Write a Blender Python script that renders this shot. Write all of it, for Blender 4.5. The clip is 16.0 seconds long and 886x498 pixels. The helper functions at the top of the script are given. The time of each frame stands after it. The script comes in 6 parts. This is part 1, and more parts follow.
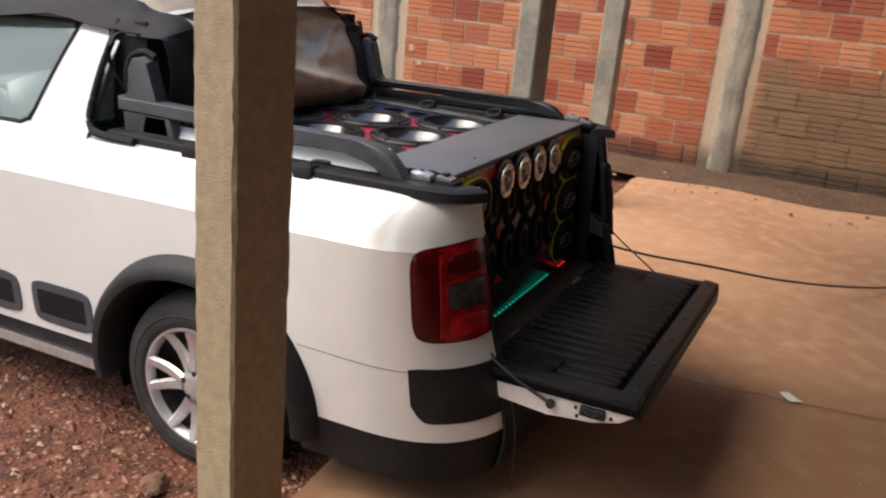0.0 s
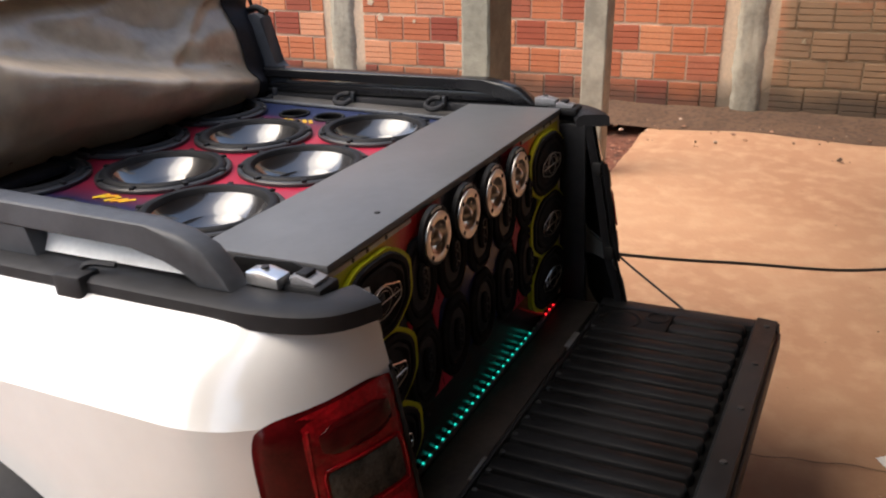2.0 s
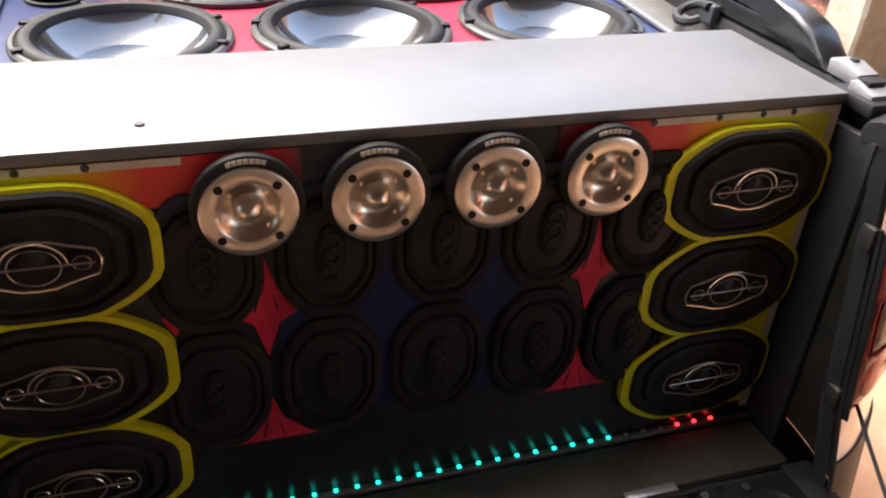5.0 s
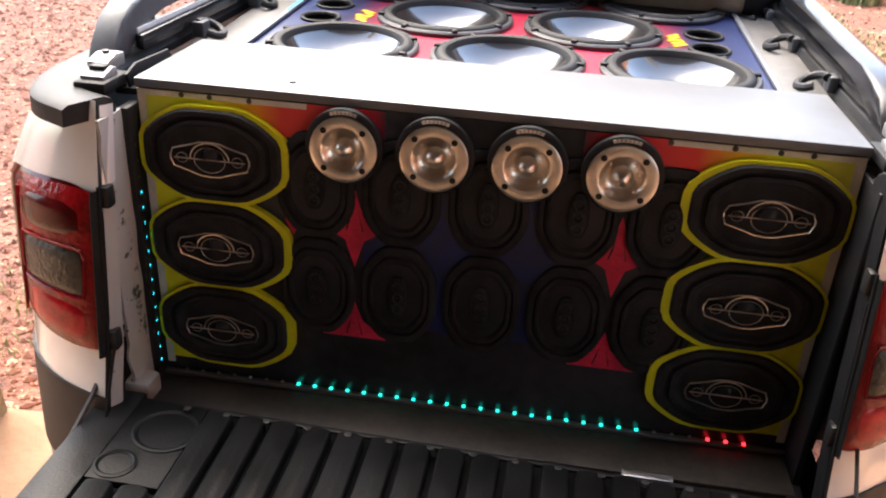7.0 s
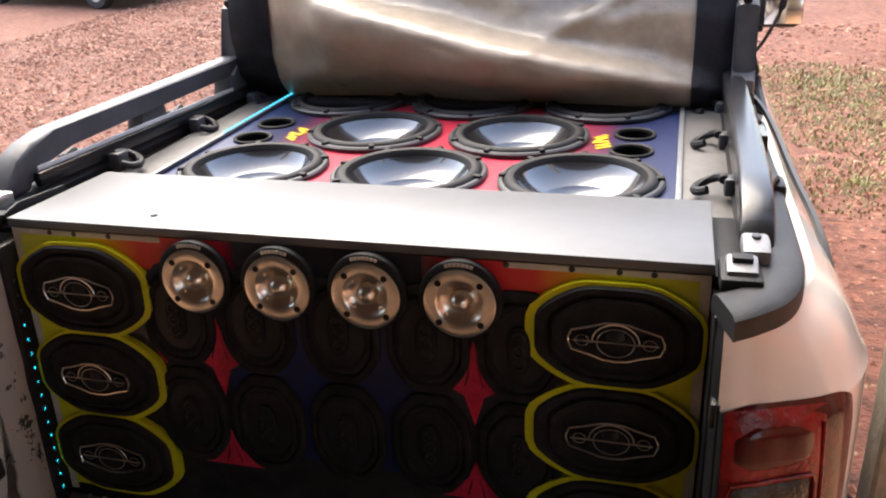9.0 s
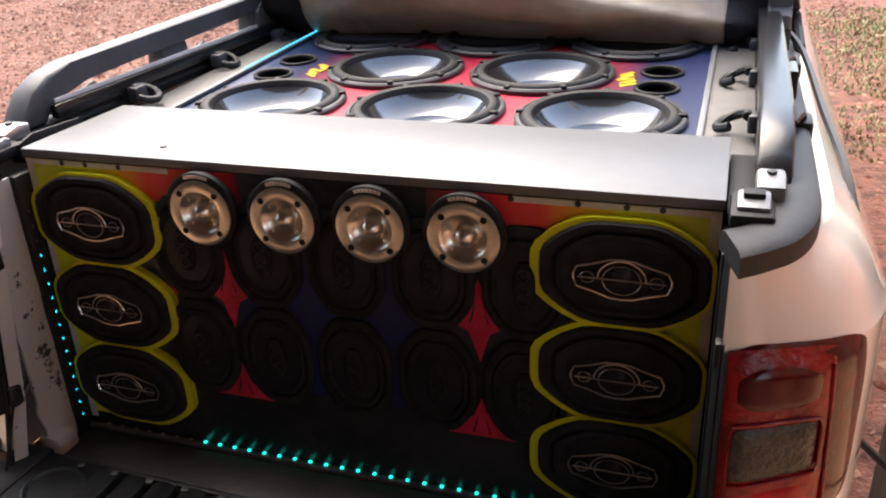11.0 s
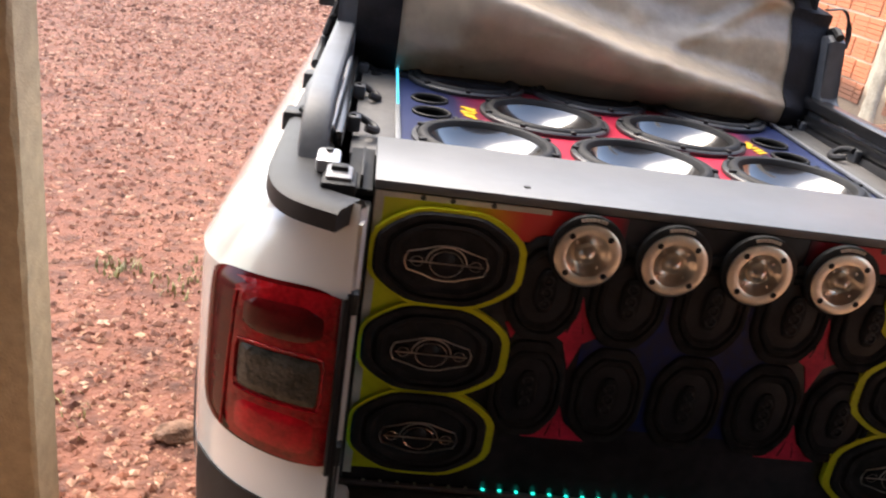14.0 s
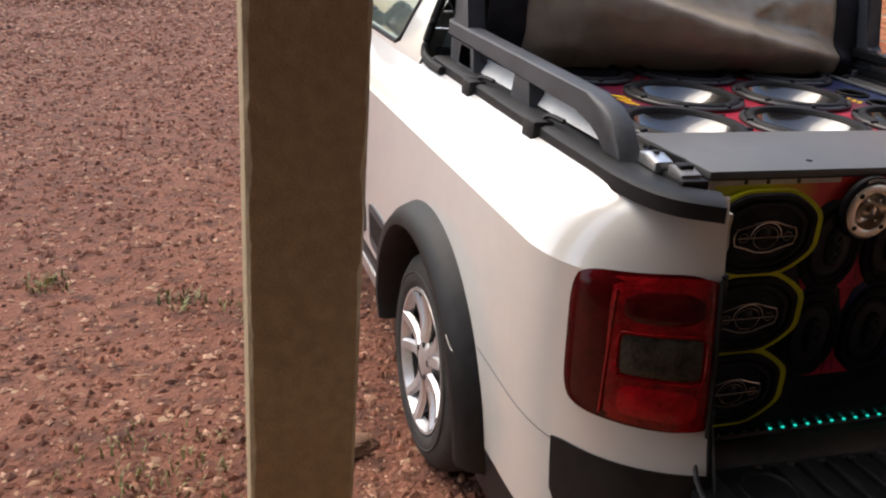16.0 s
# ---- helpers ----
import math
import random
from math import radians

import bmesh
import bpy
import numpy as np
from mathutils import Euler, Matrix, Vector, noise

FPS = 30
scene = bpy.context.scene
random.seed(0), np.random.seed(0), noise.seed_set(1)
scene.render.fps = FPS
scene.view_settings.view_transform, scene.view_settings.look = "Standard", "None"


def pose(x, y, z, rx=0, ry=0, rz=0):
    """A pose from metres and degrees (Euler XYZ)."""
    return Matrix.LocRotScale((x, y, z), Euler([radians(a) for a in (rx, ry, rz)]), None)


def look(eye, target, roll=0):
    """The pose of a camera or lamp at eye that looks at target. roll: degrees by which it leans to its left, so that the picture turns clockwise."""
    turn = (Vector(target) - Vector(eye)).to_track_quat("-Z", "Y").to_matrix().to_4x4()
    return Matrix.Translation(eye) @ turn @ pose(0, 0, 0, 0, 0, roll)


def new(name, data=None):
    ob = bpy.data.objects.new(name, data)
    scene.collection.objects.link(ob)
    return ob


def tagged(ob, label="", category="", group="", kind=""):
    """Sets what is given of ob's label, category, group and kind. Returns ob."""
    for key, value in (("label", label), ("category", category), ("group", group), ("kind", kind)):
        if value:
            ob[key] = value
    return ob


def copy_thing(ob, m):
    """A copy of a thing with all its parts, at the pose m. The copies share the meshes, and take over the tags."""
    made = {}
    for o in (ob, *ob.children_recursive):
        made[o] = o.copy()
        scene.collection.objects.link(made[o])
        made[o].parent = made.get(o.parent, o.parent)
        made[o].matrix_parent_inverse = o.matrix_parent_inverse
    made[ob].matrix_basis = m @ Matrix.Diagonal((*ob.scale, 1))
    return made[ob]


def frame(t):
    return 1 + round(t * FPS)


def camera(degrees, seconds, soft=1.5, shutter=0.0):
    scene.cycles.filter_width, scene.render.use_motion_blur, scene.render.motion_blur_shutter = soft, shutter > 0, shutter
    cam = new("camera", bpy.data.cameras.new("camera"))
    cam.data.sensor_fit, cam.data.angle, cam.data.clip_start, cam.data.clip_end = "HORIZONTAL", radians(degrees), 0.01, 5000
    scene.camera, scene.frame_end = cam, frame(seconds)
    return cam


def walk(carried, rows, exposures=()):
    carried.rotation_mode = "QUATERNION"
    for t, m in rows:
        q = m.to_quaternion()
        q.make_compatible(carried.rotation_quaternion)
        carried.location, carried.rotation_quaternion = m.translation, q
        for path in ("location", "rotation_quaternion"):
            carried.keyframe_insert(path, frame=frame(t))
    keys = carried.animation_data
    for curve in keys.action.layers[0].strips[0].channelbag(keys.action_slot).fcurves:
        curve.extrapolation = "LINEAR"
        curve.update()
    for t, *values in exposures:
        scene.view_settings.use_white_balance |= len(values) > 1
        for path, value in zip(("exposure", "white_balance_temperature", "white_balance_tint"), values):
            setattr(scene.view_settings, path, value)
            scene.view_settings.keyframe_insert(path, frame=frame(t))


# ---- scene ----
cam = camera(55.0, 16.0, soft=2.0, shutter=0.2)
# the parked truck noses down a little: its own axes, laid into the upright world
TRUCK = pose(0, 0, 0, -2.6, 0, 0)
PATH = [
    (0, (-2.837, -1.086, 1.615), (-1.133, -0.243, 0.993), 3.0),
    (0.5, (-2.647, -0.956, 1.619), (-0.904, -0.303, 0.886), -0.7),
    (1, (-2.311, -0.909, 1.623), (-0.57, -0.26, 0.885), -4.5),
    (1.5, (-1.997, -0.868, 1.604), (-0.336, -0.037, 0.861), -4.2),
    (2, (-1.699, -0.81, 1.599), (-0.059, 0.055, 0.848), -3.5),
    (2.5, (-1.419, -0.815, 1.603), (0.055, 0.259, 0.783), -3.0),
    (3, (-1.173, -0.905, 1.543), (0.04, 0.4, 0.634), -3.2),
    (3.5, (-0.916, -0.826, 1.497), (0.22, 0.506, 0.53), -0.6),
    (4, (-0.676, -0.779, 1.434), (0.307, 0.631, 0.411), 1.5),
    (6.5, (0.042, -1.256, 1.46), (-0.05, 0.484, 0.479), 3.2),
    (7, (0.115, -1.332, 1.459), (-0.113, 0.435, 0.551), 3.2),
    (7.5, (0.206, -1.397, 1.468), (0.023, 0.412, 0.636), 7.9),
    (8, (0.346, -1.32, 1.522), (0.002, 0.519, 0.814), 2.7),
    (10.5, (0.603, -1.135, 1.484), (0.017, 0.587, 0.651), -3.0),
    (11, (0.593, -1.147, 1.479), (-0.011, 0.565, 0.64), -2.7),
    (11.5, (0.571, -1.157, 1.477), (-0.045, 0.537, 0.611), -2.7),
    (12, (0.484, -1.196, 1.464), (-0.122, 0.456, 0.513), -1.4),
    (12.5, (0.318, -1.289, 1.441), (-0.137, 0.392, 0.457), 2.6),
    (13, (0.11, -1.296, 1.4), (-0.221, 0.39, 0.377), 7.3),
    (13.5, (-0.269, -1.236, 1.44), (-0.209, 0.556, 0.556), 12.6),
    (14, (-0.626, -1.352, 1.444), (-0.418, 0.505, 0.73), 8.7),
    (14.5, (-0.917, -1.354, 1.454), (-0.69, 0.508, 0.761), 3.9),
    (15, (-1.138, -1.237, 1.449), (-0.849, 0.599, 0.711), 1.9),
    (15.5, (-1.314, -1.242, 1.447), (-0.833, 0.557, 0.718), 4.5),
    (16, (-1.541, -1.306, 1.45), (-0.96, 0.461, 0.716), 3.9),
]
EXPOSURES = [(t, stops, 6950, 10) for t, stops in ((0.0, 0.9), (0.5, 0.95), (1.0, 1.4), (1.5, 1.35), (2.0, 1.2), (3.0, 1.35), (3.5, 2.17), (4.0, 2.6), (6.5, 2.9), (7.5, 2.95), (8.0, 2.4), (10.5, 2.35), (11.0, 2.35), (11.5, 2.4), (12.5, 3.15), (13.0, 3.5), (13.5, 3.3), (14.0, 2.3), (14.5, 1.92), (15.0, 1.45), (15.5, 1.12), (16.0, 1.0))]
walk(cam, [(t, TRUCK @ look(eye, target, roll)) for t, eye, target, roll in PATH], EXPOSURES)

# ---- light ----
world = bpy.data.worlds.new("sky")
scene.world = world
world.use_nodes = True
_n, _l = world.node_tree.nodes, world.node_tree.links
_sky = _n.new("ShaderNodeTexSky")
_sky.sky_type, _sky.sun_disc = "NISHITA", False
_sky.sun_elevation, _sky.sun_rotation = radians(55), radians(-35)
_sky.dust_density, _sky.air_density, _sky.ozone_density = 3.0, 1.0, 1.0
_l.new(_sky.outputs["Color"], _n["Background"].inputs["Color"])
_n["Background"].inputs["Strength"].default_value = 0.148
sun_data = bpy.data.lights.new("sun", "SUN")
sun_data.energy, sun_data.angle, sun_data.color = 0.95, radians(58), (1.0, 0.955, 0.89)
sun = new("sun", sun_data)
sun.matrix_world = look((-3.4, 5.0, 8.7), (0, 0, 0))

# ---- helpers of this scene ----
def material(name, color, rough=0.6, metal=0.0, var=0.0, scale=8.0, second=None, bump=0.0, bump_scale=60.0, coat=0.0, rough_var=0.0, spec=0.5):
    """A principled material, its colour varied at two scales, with fine relief."""
    m = bpy.data.materials.new(name)
    m.use_nodes = True
    nt = m.node_tree
    b = nt.nodes["Principled BSDF"]
    b.inputs["Base Color"].default_value = (*color, 1)
    b.inputs["Roughness"].default_value = rough
    b.inputs["Metallic"].default_value = metal
    b.inputs["Coat Weight"].default_value = coat
    b.inputs["Coat Roughness"].default_value = 0.04
    b.inputs["Coat IOR"].default_value = 1.75
    b.inputs["Specular IOR Level"].default_value = spec
    geo = nt.nodes.new("ShaderNodeNewGeometry")
    if var > 0 or second:
        n1 = nt.nodes.new("ShaderNodeTexNoise")
        n1.inputs["Scale"].default_value, n1.inputs["Detail"].default_value = scale, 6
        n2 = nt.nodes.new("ShaderNodeTexNoise")
        n2.inputs["Scale"].default_value, n2.inputs["Detail"].default_value = scale * 7.3, 3
        for n in (n1, n2):
            nt.links.new(geo.outputs["Position"], n.inputs["Vector"])
        add = nt.nodes.new("ShaderNodeMath")
        add.operation = "MULTIPLY_ADD"
        add.inputs[1].default_value = 0.45
        nt.links.new(n2.outputs["Fac"], add.inputs[0])
        nt.links.new(n1.outputs["Fac"], add.inputs[2])
        ramp = nt.nodes.new("ShaderNodeValToRGB")
        c2 = second or tuple(c * (1 - var) for c in color)
        c1 = color if second else tuple(min(1, c * (1 + var)) for c in color)
        ramp.color_ramp.elements[0].position, ramp.color_ramp.elements[0].color = 0.55, (*c2, 1)
        ramp.color_ramp.elements[1].position, ramp.color_ramp.elements[1].color = 0.9, (*c1, 1)
        nt.links.new(add.outputs[0], ramp.inputs["Fac"])
        nt.links.new(ramp.outputs["Color"], b.inputs["Base Color"])
        if rough_var > 0:
            mr = nt.nodes.new("ShaderNodeMapRange")
            mr.inputs["From Min"].default_value, mr.inputs["From Max"].default_value = 0.5, 0.95
            mr.inputs["To Min"].default_value, mr.inputs["To Max"].default_value = max(0.02, rough - rough_var), min(1, rough + rough_var)
            nt.links.new(add.outputs[0], mr.inputs["Value"])
            nt.links.new(mr.outputs["Result"], b.inputs["Roughness"])
    if bump > 0:
        nb = nt.nodes.new("ShaderNodeTexNoise")
        nb.inputs["Scale"].default_value, nb.inputs["Detail"].default_value = bump_scale, 4
        nt.links.new(geo.outputs["Position"], nb.inputs["Vector"])
        bp = nt.nodes.new("ShaderNodeBump")
        bp.inputs["Strength"].default_value, bp.inputs["Distance"].default_value = bump, 0.01
        nt.links.new(nb.outputs["Fac"], bp.inputs["Height"])
        nt.links.new(bp.outputs["Normal"], b.inputs["Normal"])
    return m


def glow(name, color, strength):
    m = bpy.data.materials.new(name)
    m.use_nodes = True
    b = m.node_tree.nodes["Principled BSDF"]
    b.inputs["Base Color"].default_value = (*[c * 0.5 for c in color], 1)
    b.inputs["Emission Color"].default_value = (*color, 1)
    b.inputs["Emission Strength"].default_value = strength
    return m


def thing(name, label, category, group="", kind="", m=TRUCK):
    ob = new(name)
    ob.empty_display_size = 0.05
    ob.matrix_world = m
    return tagged(ob, label, category, group, kind)


def part(name, bm, mat, parent=None, label="", smooth=True, angle=35):
    """Links a bmesh as one mesh object under a thing or a part."""
    me = bpy.data.meshes.new(name)
    bmesh.ops.recalc_face_normals(bm, faces=bm.faces)
    if smooth:
        lim = radians(angle)
        for f in bm.faces:
            f.smooth = True
        for e in bm.edges:
            if len(e.link_faces) == 2 and e.calc_face_angle(0) > lim:
                e.smooth = False
    bm.to_mesh(me)
    bm.free()
    if mat:
        me.materials.append(mat)
    ob = new(name, me)
    if parent:
        ob.parent = parent
    if label:
        ob["label"] = label
    return ob


def box(bm, x0, x1, y0, y1, z0, z1, bevel=0.0, seg=2, m=None):
    vs = [bm.verts.new(Vector(c)) for c in ((x0, y0, z0), (x1, y0, z0), (x1, y1, z0), (x0, y1, z0), (x0, y0, z1), (x1, y0, z1), (x1, y1, z1), (x0, y1, z1))]
    fs = [bm.faces.new([vs[i] for i in q]) for q in ((3, 2, 1, 0), (4, 5, 6, 7), (0, 1, 5, 4), (1, 2, 6, 5), (2, 3, 7, 6), (3, 0, 4, 7))]
    out = vs
    if bevel > 0:
        es = list({e for f in fs for e in f.edges})
        r = bmesh.ops.bevel(bm, geom=es, offset=bevel, segments=seg, profile=0.5, affect="EDGES", clamp_overlap=True)
        out = list(set(r["verts"]) | {v for v in vs if v.is_valid})
    if m is not None:
        bmesh.ops.transform(bm, matrix=m, verts=[v for v in out if v.is_valid])
    return bm


def boxed(*a, **k):
    return box(bmesh.new(), *a, **k)


def prism(bm, poly, axis, a, b, bevel=0.0, seg=2):
    """A closed outline in the plane across an axis ('x': (y, z), 'y': (x, z), 'z': (x, y)), drawn out from a to b."""
    def at(p, d):
        return {"x": (d, p[0], p[1]), "y": (p[0], d, p[1]), "z": (p[0], p[1], d)}[axis]
    lo = [bm.verts.new(at(p, a)) for p in poly]
    hi = [bm.verts.new(at(p, b)) for p in poly]
    n = len(poly)
    fs = [bm.faces.new(lo[::-1]), bm.faces.new(hi)]
    fs += [bm.faces.new((lo[i], lo[(i + 1) % n], hi[(i + 1) % n], hi[i])) for i in range(n)]
    if bevel > 0:
        es = list(set(fs[0].edges) | set(fs[1].edges))
        bmesh.ops.bevel(bm, geom=es, offset=bevel, segments=seg, profile=0.5, affect="EDGES", clamp_overlap=True)
    return bm


def lathe(bm, profile, n=32, m=None, sx=1.0, sy=1.0, closed=False):
    """Turns (radius, height) pairs round z; m places the result."""
    m = m or Matrix()
    rings = []
    for r, h in profile:
        if r < 1e-6:
            rings.append([bm.verts.new(m @ Vector((0, 0, h)))])
        else:
            rings.append([bm.verts.new(m @ Vector((r * sx * math.cos(2 * math.pi * i / n), r * sy * math.sin(2 * math.pi * i / n), h))) for i in range(n)])
    pairs = list(zip(rings, rings[1:])) + ([(rings[-1], rings[0])] if closed else [])
    for a, b in pairs:
        for i in range(n):
            j = (i + 1) % n
            if len(a) == 1 and len(b) == 1:
                continue
            if len(a) == 1:
                bm.faces.new((a[0], b[i], b[j]))
            elif len(b) == 1:
                bm.faces.new((a[i], a[j], b[0]))
            else:
                bm.faces.new((a[i], a[j], b[j], b[i]))
    return bm


def tube(bm, pts, r, n=8, closed=False, flat=1.0, rot=0.0):
    """A round (or flattened) rod along points."""
    pts = [Vector(p) for p in pts]
    rings = []
    k = len(pts)
    for i, p in enumerate(pts):
        a = pts[(i - 1) % k] if closed or i > 0 else p
        b = pts[(i + 1) % k] if closed or i < k - 1 else p
        d = (b - a).normalized()
        up = Vector((0, 0, 1)) if abs(d.z) < 0.95 else Vector((0, 1, 0))
        s = d.cross(up).normalized()
        u = s.cross(d).normalized()
        rings.append([bm.verts.new(p + s * (r * math.cos(2 * math.pi * j / n + rot)) + u * (r * flat * math.sin(2 * math.pi * j / n + rot))) for j in range(n)])
    for a, b in zip(rings, rings[1:] + ([rings[0]] if closed else [])):
        for j in range(n):
            bm.faces.new((a[j], a[(j + 1) % n], b[(j + 1) % n], b[j]))
    if not closed:
        bm.faces.new(rings[0][::-1])
        bm.faces.new(rings[-1])
    return bm


def smooth_path(pts, steps=6):
    """Points along a smooth curve through pts."""
    p = [Vector(q) for q in pts]
    p = [2 * p[0] - p[1]] + p + [2 * p[-1] - p[-2]]
    out = []
    for i in range(1, len(p) - 2):
        for s in range(steps):
            t = s / steps
            a, b, c, d = p[i - 1], p[i], p[i + 1], p[i + 2]
            out.append(0.5 * (2 * b + (c - a) * t + (2 * a - 5 * b + 4 * c - d) * t * t + (3 * b - a - 3 * c + d) * t ** 3))
    return out + [p[-2]]


def grid(bm, fn, nu, nv, keep=None, thick=0.0):
    """A sheet of fn(u, v), u and v from 0 to 1; keep(u, v) says which cells stay."""
    vs = [[bm.verts.new(fn(i / nu, j / nv)) for j in range(nv + 1)] for i in range(nu + 1)]
    for i in range(nu):
        for j in range(nv):
            if keep is None or keep((i + 0.5) / nu, (j + 0.5) / nv):
                bm.faces.new((vs[i][j], vs[i + 1][j], vs[i + 1][j + 1], vs[i][j + 1]))
    loose = [v for v in bm.verts if not v.link_faces]
    for v in loose:
        bm.verts.remove(v)
    if thick:
        bmesh.ops.recalc_face_normals(bm, faces=bm.faces)
        bmesh.ops.solidify(bm, geom=list(bm.faces), thickness=thick)
    return bm


def lerp_table(table, x):
    """Straight-line look-up in (x, y) pairs sorted by x."""
    if x <= table[0][0]:
        return table[0][1]
    for (a, fa), (b, fb) in zip(table, table[1:]):
        if x <= b:
            return fa + (fb - fa) * (x - a) / (b - a)
    return table[-1][1]

# ---- materials ----
PAINT = material("white_paint", (0.85, 0.84, 0.81), 0.22, spec=0.9, coat=1.0, var=0.03, scale=3.0, bump=0.01, bump_scale=20)
BLACK_PLASTIC = material("black_plastic", (0.018, 0.018, 0.020), 0.5, spec=0.28, var=0.35, scale=5.0, bump=0.15, bump_scale=400)
# near-black; on the right load rail it stands for shade
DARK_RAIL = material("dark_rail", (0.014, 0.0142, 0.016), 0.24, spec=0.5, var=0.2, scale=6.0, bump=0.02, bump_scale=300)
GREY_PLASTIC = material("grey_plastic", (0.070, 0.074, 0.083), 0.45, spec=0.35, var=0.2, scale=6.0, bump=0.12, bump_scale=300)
# RIB is LINER darkened: the cabinet's shade over the ribs painted in
RIB = material("liner_rib", (0.0068, 0.0070, 0.0077), 0.5, spec=0.15, var=0.4, scale=4.0, bump=0.12, bump_scale=250, rough_var=0.12)
LINER = material("tailgate_liner", (0.014, 0.0142, 0.0152), 0.46, spec=0.25, var=0.4, scale=4.0, bump=0.12, bump_scale=250, rough_var=0.12)
RUBBER = material("tyre_rubber", (0.028, 0.026, 0.025), 0.8, var=0.4, scale=9.0, bump=0.3, bump_scale=120)
ALLOY = material("alloy", (0.74, 0.74, 0.75), 0.38, metal=0.75, var=0.12, scale=10.0)
DARK_METAL = material("dark_metal", (0.05, 0.05, 0.05), 0.5, metal=0.6, var=0.3)
ALUMINIUM = material("aluminium", (0.75, 0.75, 0.76), 0.3, metal=0.9, var=0.12, scale=14.0, bump=0.05, bump_scale=90)
CHROME = material("chrome", (0.78, 0.77, 0.75), 0.14, metal=1.0, var=0.1, scale=20.0)
BRUSHED = material("brushed_steel", (0.74, 0.69, 0.63), 0.28, metal=1.0, var=0.1, scale=25.0)
GLASS = material("window_glass", (0.22, 0.30, 0.30), 0.06, coat=0.5, var=0.3, scale=2.5)
CLEAR_GLASS = material("green_tinted_glass", (0.70, 0.86, 0.82), 0.03)
CLEAR_GLASS.node_tree.nodes["Principled BSDF"].inputs["Transmission Weight"].default_value = 0.9
LENS_DARK = material("smoked_red_lens", (0.07, 0.003, 0.004), 0.12, spec=0.3, var=0.3, scale=20)
LENS_GLOW = material("scarlet_lens", (0.40, 0.006, 0.013), 0.14, spec=0.4, var=0.4, scale=18)
LENS_RED = material("red_lens", (0.24, 0.005, 0.008), 0.14, spec=0.35, var=0.45, scale=18, bump=0.25, bump_scale=90)
LENS_GREY = material("reverse_lens", (0.042, 0.038, 0.032), 0.14, spec=0.35, var=0.5, scale=22, bump=0.3, bump_scale=110)
COVER_GREY = material("grey_board", (0.108, 0.110, 0.114), 0.46, spec=0.75, var=0.1, scale=5.0, bump=0.06, bump_scale=260)
SIDE_BOARD = material("side_board", (0.10, 0.095, 0.09), 0.55, var=0.25, scale=5.0, bump=0.15, bump_scale=200)
GLOSS_BLACK = material("gloss_black_panel", (0.031, 0.028, 0.032), 0.24, spec=0.22, var=0.4, scale=5.0)
NAVY = material("navy_print", (0.018, 0.028, 0.12), 0.24, spec=0.22, var=0.9, scale=9.0, second=(0.030, 0.029, 0.045))
MID_BLACK = material("mid_black", (0.025, 0.024, 0.025), 0.7, var=0.3, scale=30.0, spec=0.12)
MID_DULL = material("mid_dull", (0.025, 0.024, 0.025), 0.85, var=0.3, scale=30.0, spec=0.05)
MID_CONE = material("mid_cone", (0.020, 0.019, 0.022), 0.42, var=0.3, scale=20.0, spec=0.25)
MATT_BLACK = material("matt_black_frame", (0.008, 0.008, 0.009), 0.6, spec=0.3, var=0.3, scale=30.0, bump=0.1, bump_scale=300)
CONE = material("speaker_cone", (0.018, 0.018, 0.019), 0.24, var=0.2, scale=14.0, bump=0.03, bump_scale=120, spec=1.0, coat=1.0)
GASKET = material("gasket", (0.035, 0.035, 0.037), 0.42, var=0.25, scale=20.0)
YELLOW = material("yellow_print", (0.60, 0.60, 0.02), 0.4, spec=0.25, var=0.12, scale=9.0)
RED = material("red_print", (0.58, 0.025, 0.065), 0.4, spec=0.25, var=0.25, scale=16.0)
WHITE_PRINT = material("pale_print", (0.55, 0.52, 0.46), 0.4, var=0.12, scale=20.0)
ORANGE = material("orange_print", (0.75, 0.28, 0.02), 0.4, var=0.4, scale=60.0, second=(0.75, 0.6, 0.03))
CANVAS = material("canvas", (0.44, 0.355, 0.26), 0.36, coat=0.25, var=0.2, scale=3.0, bump=0.22, bump_scale=22, rough_var=0.1)
CANVAS_EDGE = material("canvas_binding", (0.014, 0.013, 0.016), 0.6, spec=0.25, var=0.3, scale=12.0, bump=0.2, bump_scale=200)
CONCRETE = material("post_concrete", (0.40, 0.315, 0.20), 0.85, var=0.12, scale=30.0, bump=0.35, bump_scale=170)
CONCRETE_GREY = material("pillar_concrete", (0.35, 0.32, 0.25), 0.85, var=0.25, scale=4.0, bump=0.4, bump_scale=70)
JAMB = material("worn_jamb_paint", (0.50, 0.48, 0.44), 0.35, scale=16.0, second=(0.02, 0.019, 0.018))
for _node in JAMB.node_tree.nodes:
    if _node.bl_idname == "ShaderNodeValToRGB":
        _node.color_ramp.elements[0].position, _node.color_ramp.elements[1].position = 0.55, 0.60
# matt white stands for the sky's gleam on aluminium
RAIL_GLEAM = material("rail_gleam", (0.78, 0.78, 0.76), 0.35, var=0.08, scale=14.0)
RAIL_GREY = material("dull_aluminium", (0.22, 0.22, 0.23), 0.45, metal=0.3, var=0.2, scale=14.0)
CABLE = material("cable_rubber", (0.012, 0.011, 0.011), 0.5, var=0.2)
PAPER = material("paper", (0.75, 0.74, 0.70), 0.7, var=0.08, scale=20)
ROOFING = material("roof_sheet", (0.06, 0.05, 0.042), 0.8, var=0.2, scale=2.0)
LED_BODY = material("led_tape", (0.16, 0.165, 0.17), 0.4, var=0.1, scale=30)
LED_ON = glow("led_teal", (0.0, 0.75, 0.60), 0.5)
LED_GREEN = glow("led_green", (0.0, 0.9, 0.40), 0.8)
